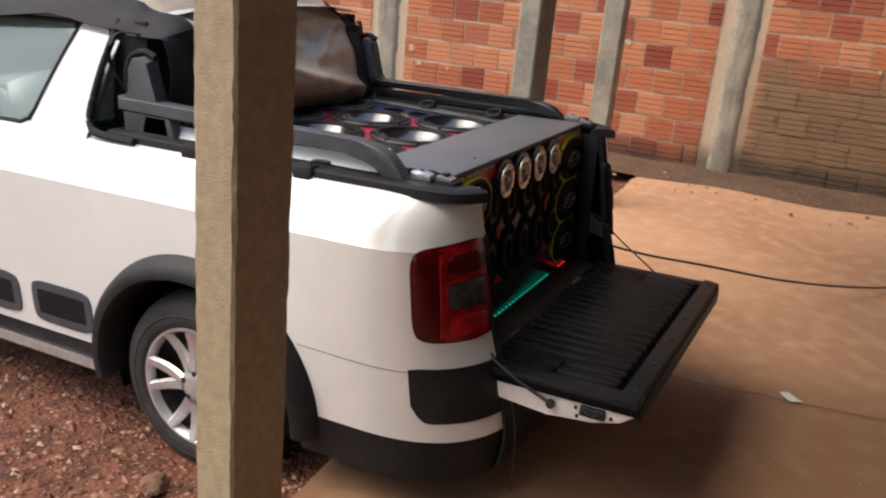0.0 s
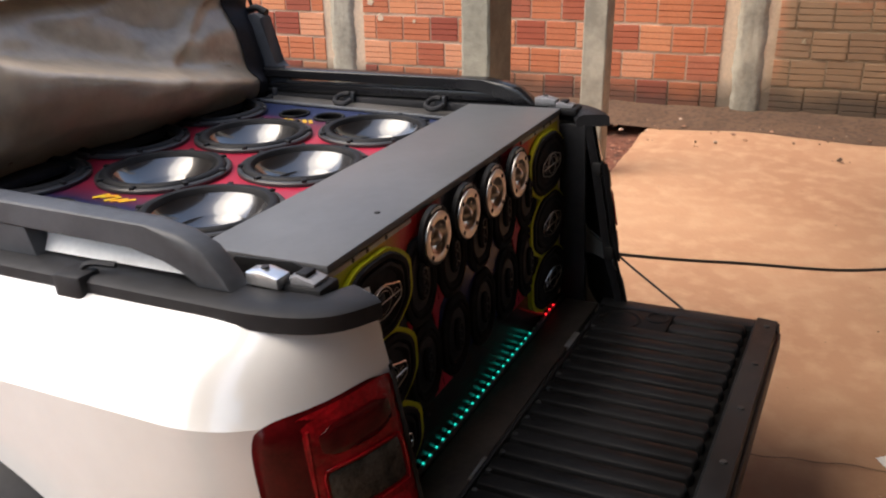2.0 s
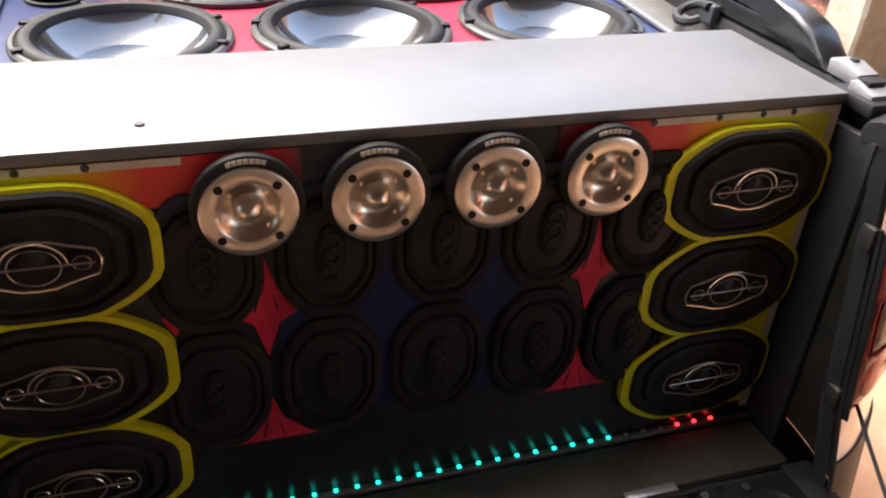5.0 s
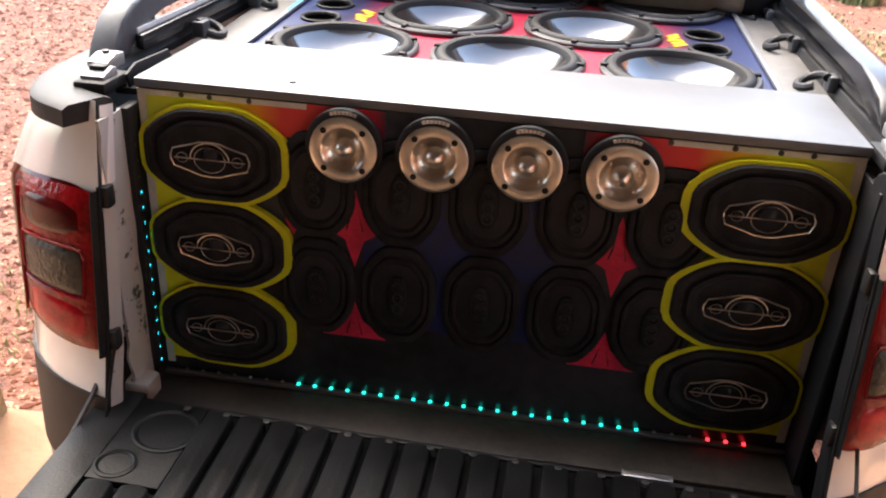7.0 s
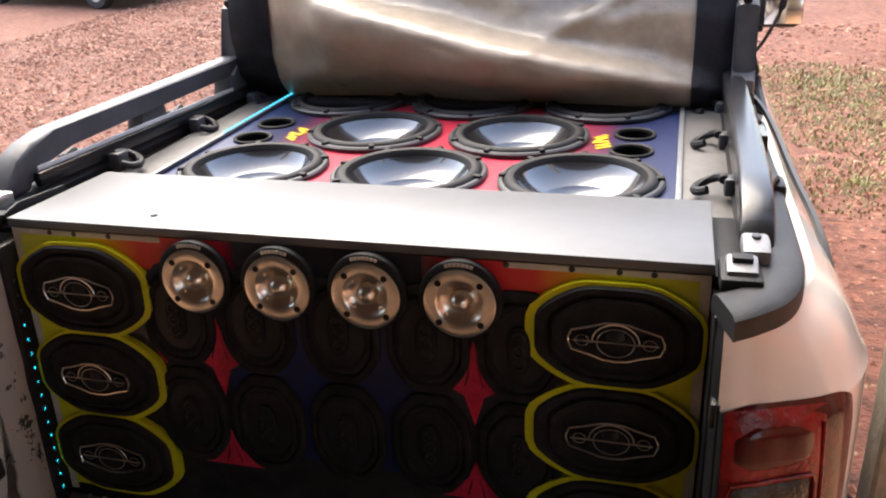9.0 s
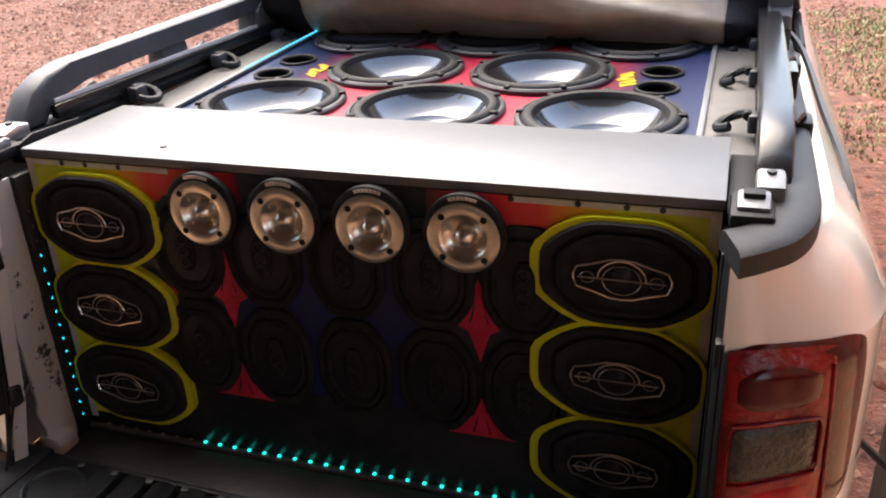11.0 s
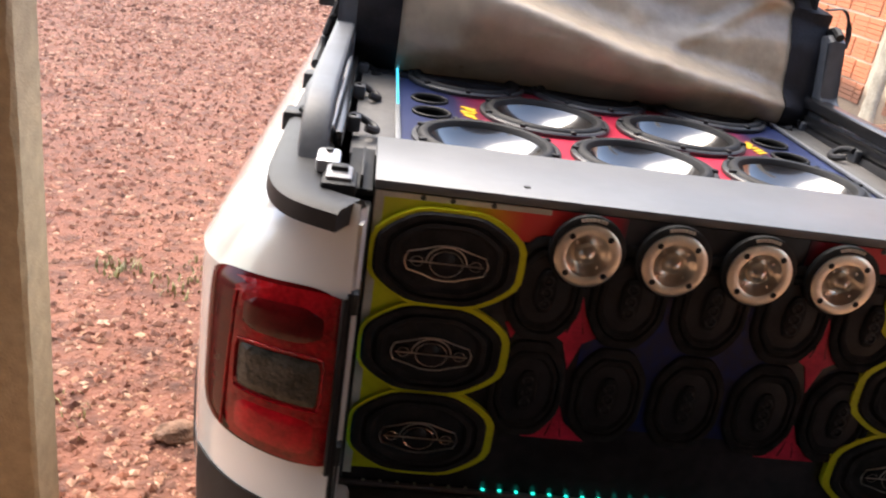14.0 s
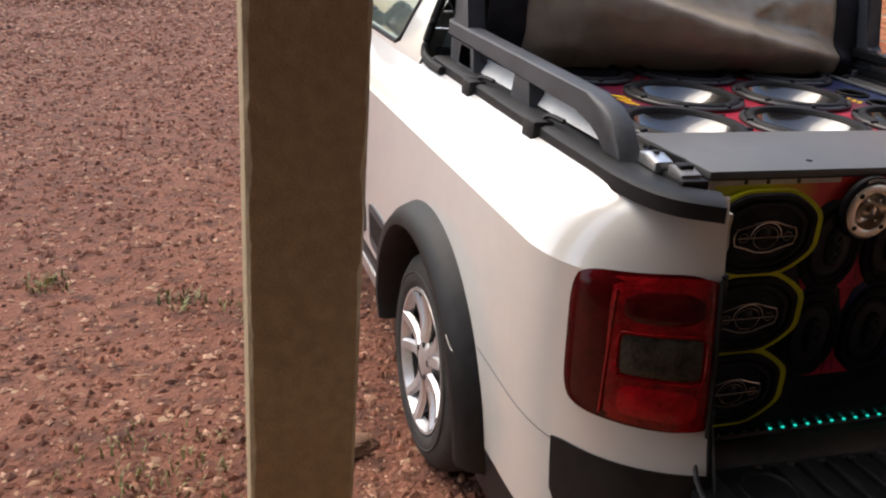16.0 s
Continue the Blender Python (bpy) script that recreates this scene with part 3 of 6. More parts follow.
# ---- the pickup truck, in its own axes: x to its right, y ahead, the bed's rear opening at y = 0 ----
truck = thing("pickup_truck", "white compact pickup truck with black plastic trim and its tailgate lowered", "pickup truck")
SIDE = [(0.13, 0.865), (0.27, 0.880), (0.45, 0.891), (0.60, 0.896), (0.75, 0.897), (0.862, 0.896), (0.872, 0.890), (0.95, 0.852), (1.0, 0.798), (1.02, 0.755)]
REAR = [(0.13, -0.222), (0.28, -0.240), (0.50, -0.195), (0.576, -0.172), (0.87, -0.128), (1.02, -0.10)]
Y0, XE, XT = 0.16, 0.50, 0.622
ARCH_R, ARCH_F = (0.770, 0.236), (3.50, 0.20)


def side_x(z):
    return lerp_table(SIDE, z)


def corner(s, z, off=0.0):
    """The rear corner, from the flank (s = 0) round to the tailgate opening (s = 1), at height z (left side)."""
    k = 0.8
    xs = side_x(z)
    yr = lerp_table(REAR, z)
    tt = math.acos(((XT - XE) / (xs - XE)) ** (1 / k))
    b = (Y0 - yr) / math.sin(tt) ** k
    th = tt * max(0.0, s)
    c, d = math.cos(th) ** k, math.sin(th) ** k
    n = Vector((c ** (2 / k - 1) / (xs - XE), -d ** (2 / k - 1) / b)).normalized()
    return Vector((-(XE + (xs - XE) * c + n.x * off), Y0 - b * d + n.y * off, z))


def flank(y, z, off=0.0):
    """The left flank: along the side ahead of Y0, round the corner behind it (y below Y0 counts as s)."""
    if y >= Y0:
        bow = 0.02 * max(0, (y - 2.6)) ** 2
        return Vector((-(side_x(z) + off) + bow, y, z))
    return corner((Y0 - y) / 0.42, z, off)


def right_x(x):
    """The right side's place for a left one: the cabinet sits off the truck's middle."""
    return -x - 0.045 * min(1.0, max(0.0, (-x - 0.60) / 0.15)) - 0.006 * min(1.0, max(0.0, (-x - 0.80) / 0.08))


def flip(ob_bm):
    for v in ob_bm.verts:
        v.co.x = right_x(v.co.x)
    return ob_bm


YR, YF = Y0 - 0.42, 3.9
ZS = [0.13, 0.20, 0.27, 0.33, 0.39, 0.45, 0.5, 0.55, 0.60, 0.64, 0.68, 0.72, 0.76, 0.80, 0.84, 0.862, 0.872, 0.90, 0.93, 0.96, 0.985, 1.0, 1.02]
NY = 190


def col_y(i):
    return YR + (0.42 / 24) * i if i <= 24 else Y0 + (YF - Y0) * (i - 24) / (NY - 24)


def in_arch(y, z, r):
    return any((y - c[0]) ** 2 + (z - c[1]) ** 2 < r * r for c in (ARCH_R, ARCH_F))


def side_sheet(z_lo, z_hi, y_lo=YR, y_hi=YF, off=0.0, arch=0.425):
    zs = sorted({z for z in ZS if z_lo < z < z_hi} | {z_lo, z_hi} | {z_lo + (z_hi - z_lo) * k / 16 for k in range(17)})
    zs = [z for k, z in enumerate(zs) if k == 0 or z - zs[k - 1] > 0.004]
    ys = [col_y(i) for i in range(NY + 1) if y_lo - 1e-6 <= col_y(i) <= y_hi + 1e-6]
    bm = bmesh.new()
    vs = [[bm.verts.new(flank(y, z, off)) for z in zs] for y in ys]
    for i in range(len(ys) - 1):
        for j in range(len(zs) - 1):
            if not in_arch((ys[i] + ys[i + 1]) / 2, (zs[j] + zs[j + 1]) / 2, arch):
                bm.faces.new((vs[i][j], vs[i + 1][j], vs[i + 1][j + 1], vs[i][j + 1]))
    for v in [v for v in bm.verts if not v.link_faces]:
        bm.verts.remove(v)
    return bm


for sgn in (1, -1):
    def put(name, bm, mat, parent=truck, label="", **k):
        return part(name, bm if sgn > 0 else flip(bm), mat, parent, label, **k)
    def put_rail(name, bm, mat, parent=truck, label="", **k):
        if sgn < 0:
            for v in bm.verts:
                v.co.x = -v.co.x - 0.024
        return part(name, bm, mat, parent, label, **k)
    # skin with its inner jamb at the tailgate opening
    bm = side_sheet(0.27, 1.02)
    put("side_panel", bm, PAINT, label="glossy white bed side and flank", angle=14)
    # right jamb all black: shade and rubber seal put into one colour
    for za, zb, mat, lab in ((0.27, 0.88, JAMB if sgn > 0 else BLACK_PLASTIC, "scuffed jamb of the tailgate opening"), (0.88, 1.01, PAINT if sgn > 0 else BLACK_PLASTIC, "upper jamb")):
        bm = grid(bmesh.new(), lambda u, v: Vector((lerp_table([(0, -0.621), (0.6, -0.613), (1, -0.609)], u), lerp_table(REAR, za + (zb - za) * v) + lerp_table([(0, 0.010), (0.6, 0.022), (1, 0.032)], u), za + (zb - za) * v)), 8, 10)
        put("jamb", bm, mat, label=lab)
    put("seal", tube(bmesh.new(), [corner(1.0, 0.30 + 0.58 * i / 12, 0.0) for i in range(13)], 0.0045, 6), MATT_BLACK, label="black rubber seal")
    put("jamb_liner", boxed(-0.624, -0.6045, -0.034 if sgn > 0 else -0.080, 0.02, 0.42, 0.99, 0.004), BLACK_PLASTIC, label="black bed liner edge")
    if sgn > 0:
        put("jamb_plate", grid(bmesh.new(), lambda u, v: Vector((-0.616 + 0.004 * math.sin(math.pi * u) + 0.003 * noise.noise((v * 9, u * 2, 3)), -0.035 - u * (0.075 + 0.012 * noise.noise((v * 14, 1, 0))), 0.43 + 0.56 * v)), 8, 60, thick=-0.006), JAMB, label="scuffed white inner jamb")
        put("jamb_foot", boxed(-0.640, -0.585, -0.115, -0.060, 0.425, 0.475, 0.012), JAMB, label="scuffed pale jamb foot")
    for zz in (0.60, 0.86):
        put("striker", boxed(-0.626, -0.608, lerp_table(REAR, zz) + 0.004, lerp_table(REAR, zz) + 0.03, zz - 0.02, zz + 0.02, 0.005), DARK_METAL, label="dark tailgate striker")
    # black valance below and wrap round
    put("valance", side_sheet(0.13, 0.268, YR, 0.38), BLACK_PLASTIC, label="black plastic lower valance")
    put("sill", side_sheet(0.15, 0.268, 1.15, 3.1), BLACK_PLASTIC, label="black plastic sill")
    # black bumper insert below the lamp
    def insert_pt(u, v, off=0.004):
        s = 0.315 + 0.685 * u
        zt, zb = 0.500 + 0.012 * (1 - u) - 0.0 * u, 0.335 - 0.005 * u
        rnd = max(0, 1 - u / 0.16) ** 2.2 * 0.055
        return corner(s, zb + rnd + (zt - rnd * 0.12 - zb - rnd) * v, off)
    bm = bmesh.new()
    grid(bm, insert_pt, 20, 8, thick=0.006)
    put("bumper_insert", bm, BLACK_PLASTIC, label="black textured bumper corner")
    # seam between bumper and bed side
    bm = bmesh.new()
    tube(bm, [flank(0.36 - 0.36 * i / 12, 0.505 - 0.008 * i / 12, 0.0008) for i in range(13)], 0.0010, 5)
    put("seam", bm, GREY_PLASTIC, label="dark panel seam")
    # tail lamp
    def lamp_pt(u, v, off, u0=0.0, u1=1.0, v0=0.0, v1=1.0, r=0.22):
        # rounded rectangle, squeezed at its corners
        U, V = 2 * u - 1, 2 * v - 1
        k = 1 - r * 0.5 * (abs(U) ** 6) * 1.0
        k2 = 1 - r * 0.45 * (abs(V) ** 6) * 1.0
        uu = u0 + (u1 - u0) * (0.5 + 0.5 * U * k2)
        vv = v0 + (v1 - v0) * (0.5 + 0.5 * V * k)
        s = 0.365 + 0.635 * uu
        zb = 0.592 - 0.020 * uu
        zt = 0.868 + 0.016 * uu
        return corner(s, zb + (zt - zb) * vv, off)
    def dome(u, v):
        return 0.010 * (1 - (2 * u - 1) ** 8) * (1 - (2 * v - 1) ** 8)
    lamp = put("tail_lamp", grid(bmesh.new(), lambda u, v: lamp_pt(u, v, -0.012), 12, 8), DARK_METAL, truck, "red tail lamp cluster with smoked edges")
    bm = grid(bmesh.new(), lambda u, v: lamp_pt(u, v, 0.001 + dome(u, v)), 28, 18)
    put("outer_lens", bm, LENS_DARK, lamp, "smoked dark red lens")
    bm = grid(bmesh.new(), lambda u, v: lamp_pt(u, v, 0.004 + 1.0 * dome(u, v), 0.27, 0.985, 0.02, 0.98, 0.10), 22, 16)
    put("inner_lens", bm, LENS_RED, lamp, "bright red lens")
    bm = grid(bmesh.new(), lambda u, v: lamp_pt(u, v, 0.007 + 0.8 * dome(0.5, 0.5) + 0.004 * dome(u, v) / 0.01, 0.42, 0.905, 0.365, 0.625, 0.12), 14, 10)
    put("reverse_lens", bm, LENS_GREY, lamp, "smoky clear reversing lens")
    rim_pts = [lamp_pt(a, b, 0.0165, 0.40, 0.925, 0.345, 0.645, 0.12) for a, b in [(i / 8, 0) for i in range(8)] + [(1, i / 6) for i in range(6)] + [(1 - i / 8, 1) for i in range(8)] + [(0, 1 - i / 6) for i in range(6)]]
    put("lens_frame", tube(bmesh.new(), rim_pts, 0.0025, 5, closed=True), LENS_RED, lamp, "dark red lens frame")
    guide = [lamp_pt(0.5, b, 0.013, 0.29 + 0.05 * b, 0.33 + 0.05 * b, 0.06, 0.90, 0.0) for b in [i / 14 for i in range(15)]]
    put("light_guide", tube(bmesh.new(), guide, 0.0032, 6), LENS_RED, lamp, "scarlet upright light guide")
    bm = grid(bmesh.new(), lambda u, v: lamp_pt(u, v, 0.0135 + 0.004 * dome(u, v) / 0.01, 0.42, 0.90, 0.70, 0.90, 0.5), 14, 8)
    put("lamp_bowl", bm, LENS_DARK, lamp, "dark upper lamp bowl")
    bm = grid(bmesh.new(), lambda u, v: lamp_pt(u, v, 0.0135 + 0.003 * dome(u, v) / 0.01, 0.42, 0.90, 0.09, 0.30, 0.3), 12, 6)
    put("lower_reflector", bm, LENS_GLOW, lamp, "bright red lower reflector")
    put("lamp_gasket", grid(bmesh.new(), lambda u, v: corner(0.385 + 0.615 * (0.965 + 0.038 * u), 0.575 + 0.30 * v, 0.011 * math.sin(math.pi * min(1, 0.15 + u)) + 0.003), 6, 10), MATT_BLACK, lamp, "black lamp gasket")
    # wheel arch flares
    for c in (ARCH_R, ARCH_F):
        bm = bmesh.new()
        a0, a1 = (-0.10, math.pi + 0.14) if c is ARCH_R else (-0.12, math.pi + 0.12)
        prof = [(0.405, -0.10), (0.402, 0.040), (0.414, 0.060), (0.442, 0.060), (0.470, 0.034), (0.486, -0.004)]
        def flare(u, v):
            a = a0 + (a1 - a0) * u
            r, o = prof[round(v * (len(prof) - 1))]
            y, z = c[0] - r * math.cos(a), c[1] + r * math.sin(a) * 0.97
            z = max(z, 0.13)
            p = flank(max(y, Y0 - 0.1), min(max(z, 0.14), 1.0), o)
            return p
        grid(bm, flare, 56, len(prof) - 1)
        put("wheel_arch", bm, BLACK_PLASTIC, label="black plastic wheel arch flare", angle=50)
        bm = bmesh.new()
        grid(bm, lambda u, v: Vector((-0.84 + 0.5 * v, c[0] - 0.43 * math.cos(math.pi * (1.2 * u - 0.1)), c[1] + 0.43 * math.sin(math.pi * (1.2 * u - 0.1)))), 24, 3)
        put("wheel_well", bm, MATT_BLACK, label="dark wheel well")
    # cap along the bed side, turning in at the rear
    path = [(-0.722, 1.24, 1.03), (-0.725, 0.9, 1.025), (-0.728, 0.5, 1.022), (-0.728, 0.12, 1.02), (-0.722, 0.01, 1.018), (-0.694, -0.06, 1.014), (-0.632, -0.092, 1.010)]
    bm = bmesh.new()
    prof = [(-0.042, -0.024), (-0.044, -0.008), (-0.036, 0.004), (-0.020, 0.010), (0.045, 0.010), (0.056, 0.004), (0.058, -0.024)]
    pts = smooth_path(path, 8)
    rings = []
    for i, p in enumerate(pts):
        d = (pts[min(i + 1, len(pts) - 1)] - pts[max(i - 1, 0)]).normalized()
        s = Vector((-d.y, d.x, 0)).normalized()
        rings.append([bm.verts.new(p - s * a + Vector((0, 0, h))) for a, h in prof])
    for a, b in zip(rings, rings[1:]):
        for k in range(len(prof)):
            bm.faces.new((a[k], a[(k + 1) % len(prof)], b[(k + 1) % len(prof)], b[k]))
    bm.faces.new(rings[0]), bm.faces.new(rings[-1])
    if sgn < 0:
        for v in bm.verts:
            v.co.x = -v.co.x - 0.010 - 0.045 * min(1.0, max(0.0, (-v.co.x - 0.60) / 0.12))
    part("bed_cap", bm, BLACK_PLASTIC, truck, "black plastic bed side cap")
    # grey load rail on its feet; the right one's shade is painted as near-black
    lift = 1.0 if sgn > 0 else 0.72
    outline = [(y, 1.028 + (z - 1.028) * lift) for y, z in [(1.22, 1.155), (0.26, 1.128), (0.19, 1.118), (0.14, 1.095), (0.105, 1.055), (0.09, 1.028), (0.165, 1.028), (0.185, 1.062), (0.225, 1.078), (0.30, 1.084), (1.22, 1.104)]]
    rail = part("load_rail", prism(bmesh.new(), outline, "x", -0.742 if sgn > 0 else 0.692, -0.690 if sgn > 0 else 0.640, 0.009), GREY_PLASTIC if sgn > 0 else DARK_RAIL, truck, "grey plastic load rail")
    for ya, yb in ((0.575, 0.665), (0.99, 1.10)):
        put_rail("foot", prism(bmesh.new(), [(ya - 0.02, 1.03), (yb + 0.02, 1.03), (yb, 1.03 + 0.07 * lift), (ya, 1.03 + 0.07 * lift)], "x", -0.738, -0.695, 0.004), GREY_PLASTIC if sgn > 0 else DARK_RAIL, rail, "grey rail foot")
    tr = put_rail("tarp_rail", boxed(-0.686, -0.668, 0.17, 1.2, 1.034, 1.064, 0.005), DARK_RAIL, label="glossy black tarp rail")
    # sky gleam painted white on the left strip, dull grey on the right
    put_rail("rail_strip", prism(bmesh.new(), [(-0.716, 1.036), (-0.690, 1.070), (-0.6865, 1.070), (-0.6865, 1.036)], "y", 0.19, 1.16, 0.002), RAIL_GLEAM if sgn > 0 else RAIL_GREY, tr, "bright aluminium strip")
    # bracket arm bright on the left, duller on the right: light painted by side
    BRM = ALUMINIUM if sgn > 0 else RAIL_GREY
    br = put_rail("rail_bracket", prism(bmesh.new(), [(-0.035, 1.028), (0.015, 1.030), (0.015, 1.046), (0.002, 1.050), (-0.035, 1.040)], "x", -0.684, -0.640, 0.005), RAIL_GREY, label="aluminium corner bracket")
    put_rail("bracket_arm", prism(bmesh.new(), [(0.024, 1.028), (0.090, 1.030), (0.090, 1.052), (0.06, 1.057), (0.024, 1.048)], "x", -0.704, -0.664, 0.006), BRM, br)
    put_rail("bracket_slot", boxed(-0.676, -0.648, -0.016, 0.006, 1.044, 1.0525, 0.001), MATT_BLACK, br)
    put_rail("bracket_bolt", lathe(bmesh.new(), [(0.007, 0), (0.007, 0.005), (0, 0.006)], 8, pose(-0.684, 0.06, 1.055)), DARK_METAL, br)
    put_rail("bracket_base", boxed(-0.69, -0.632, -0.05, 0.04, 1.012, 1.034, 0.006), MATT_BLACK, label="black bracket base")
    for yc in (0.41, 0.855):
        cl = part("tie_clip", box(bmesh.new(), -0.800 if sgn > 0 else 0.70, -0.748 if sgn > 0 else 0.735, yc - 0.034, yc + 0.034, 0.990, 1.040, 0.008), BLACK_PLASTIC, truck, "black plastic tie-down clip")
        put("hook_arm", tube(bmesh.new(), smooth_path([(-0.765, yc, 1.03), (-0.76, yc - 0.02, 1.05), (-0.745, yc - 0.07, 1.048)], 4), 0.006, 6), BLACK_PLASTIC, cl)
    for yc in (0.40, 0.735, 1.05):
        pts = [(-0.632 - 0.026 * math.sin(a), yc + 0.030 * math.cos(a), 1.03 + 0.012 * math.sin(a)) for a in [math.pi * (0.15 + 1.55 * i / 10) + math.pi * 0.9 for i in range(11)]]
        hk = part("tie_hook", tube(bmesh.new(), [(p[0] if sgn > 0 else -p[0] - 0.03, p[1], p[2]) for p in pts], 0.0085, 8), BLACK_PLASTIC, truck, "black curved tie-down hook")
        put("hook_base", boxed(-0.668, -0.640, yc - 0.02, yc + 0.02, 1.012, 1.046, 0.006), GREY_PLASTIC, hk)
    # grey fairing where the bed meets the cab
    fair = put_rail("cab_fairing", prism(bmesh.new(), [(0.985, 1.03), (1.20, 1.03), (1.205, 1.105), (1.175, 1.125), (1.17, 1.25), (1.15, 1.285), (1.10, 1.295), (1.07, 1.28), (1.05, 1.12), (1.0, 1.11)], "x", -0.738, -0.685, 0.012), GREY_PLASTIC, label="grey plastic cab fairing")
    put_rail("fairing_edge", tube(bmesh.new(), smooth_path([(-0.722, 1.178, 1.125), (-0.722, 1.184, 1.22), (-0.718, 1.165, 1.285), (-0.712, 1.11, 1.307), (-0.708, 1.065, 1.292)], 6), 0.012, 8), MATT_BLACK, fair, "black rubber edge of the fairing")
    # black panel put in for the shade behind the cab corner
    put_rail("recess_shade", boxed(-0.66, -0.645, 1.15, 1.33, 1.02, 1.40, 0.004), MATT_BLACK, label="black panel for the shaded recess behind the cab corner")
    put("cab_seal", tube(bmesh.new(), smooth_path([(-0.655, 1.275, 1.40), (-0.725, 1.30, 1.24), (-0.772, 1.315, 1.10), (-0.788, 1.30, 1.04), (-0.792, 1.24, 1.022), (-0.790, 1.10, 1.016)], 6), 0.014, 8), MATT_BLACK, label="black rubber seal")
    # cab side with its window
    def cab_pt(y, z):
        t = (z - 1.0) / 0.42
        return Vector((-(0.800 - 0.14 * t - 0.05 * t * t), y, z))
    bm = bmesh.new()
    def cab_fn(u, v):
        z = 0.99 + 0.43 * v
        y = 1.32 + 1.60 * u - 0.055 * v - 0.075 * v * min(1.0, u / 0.18) - 0.72 * u * u * v
        return cab_pt(y, z)
    grid(bm, cab_fn, 70, 24, keep=lambda u, v: not (0.19 < u < 0.92 and 0.07 < v < 0.90))
    put("cab_side", bm, PAINT, label="white cab side panel")
    bm = bmesh.new()
    grid(bm, lambda u, v: cab_fn(0.175 + 0.76 * u, 0.05 + 0.87 * v) + Vector((0.006, 0, 0)), 20, 8, thick=0.005)
    put("side_window", bm, CLEAR_GLASS, label="tinted side window")
    bm = bmesh.new()
    edge = [(0.215 + 0.68 * i / 20, 0.07) for i in range(21)] + [(0.915, 0.10 + 0.77 * i / 8) for i in range(9)] + [(0.895 - 0.68 * i / 20, 0.90) for i in range(21)] + [(0.19, 0.84 - 0.66 * i / 8) for i in range(9)] + [(0.195, 0.11)]
    tube(bm, [cab_fn(*e) for e in edge], 0.008, 6, closed=True)
    put("window_seal", bm, MATT_BLACK, label="black window rubber")
    # door pockets in the cladding
    for ya, yb in ((1.255, 1.56), (1.63, 2.0)):
        def rr(u, v, o, ins):
            U, V = 2 * u - 1, 2 * v - 1
            kx = 1 - 0.07 * abs(V) ** 4
            kz = 1 - 0.16 * abs(U) ** 6
            y = (ya + yb) / 2 + ((yb - ya) / 2 - ins) * U * kx
            z = 0.385 + (0.082 - ins) * V * kz + 0.03 * 0
            return flank(y, z, o)
        pk = part("cladding", grid(bmesh.new(), (lambda u, v: rr(u, v, 0.005, 0.0)) if sgn > 0 else (lambda u, v: Vector((-rr(u, v, 0.005, 0.0).x, *rr(u, v, 0.005, 0.0)[1:]))), 20, 10, keep=lambda u, v: not (0.1 < u < 0.9 and 0.2 < v < 0.8), thick=0.006), GREY_PLASTIC, truck, "dark grey cladding with a recess")
        put("recess", grid(bmesh.new(), lambda u, v: rr(u, v, 0.0035, 0.008), 16, 8), MATT_BLACK, pk)
    put("side_step", prism(bmesh.new(), [(-0.885, 0.168), (-0.845, 0.168), (-0.845, 0.205), (-0.880, 0.200)], "y", 1.24, 3.0, 0.006), ALUMINIUM, label="bright side step")
    # wing mirror
    mir = part("wing_mirror", box(bmesh.new(), -1.02, -0.86, 2.25, 2.36, 1.07, 1.21, 0.03) if sgn > 0 else box(bmesh.new(), 0.80, 0.96, 2.25, 2.36, 1.07, 1.21, 0.03), BLACK_PLASTIC, truck, "black wing mirror")
    put("mirror_glass", boxed(-1.005, -0.875, 2.244, 2.252, 1.085, 1.195, 0.003), CHROME, mir)
    put("arm", boxed(-0.88, -0.77, 2.29, 2.34, 1.05, 1.10, 0.01), BLACK_PLASTIC, mir)

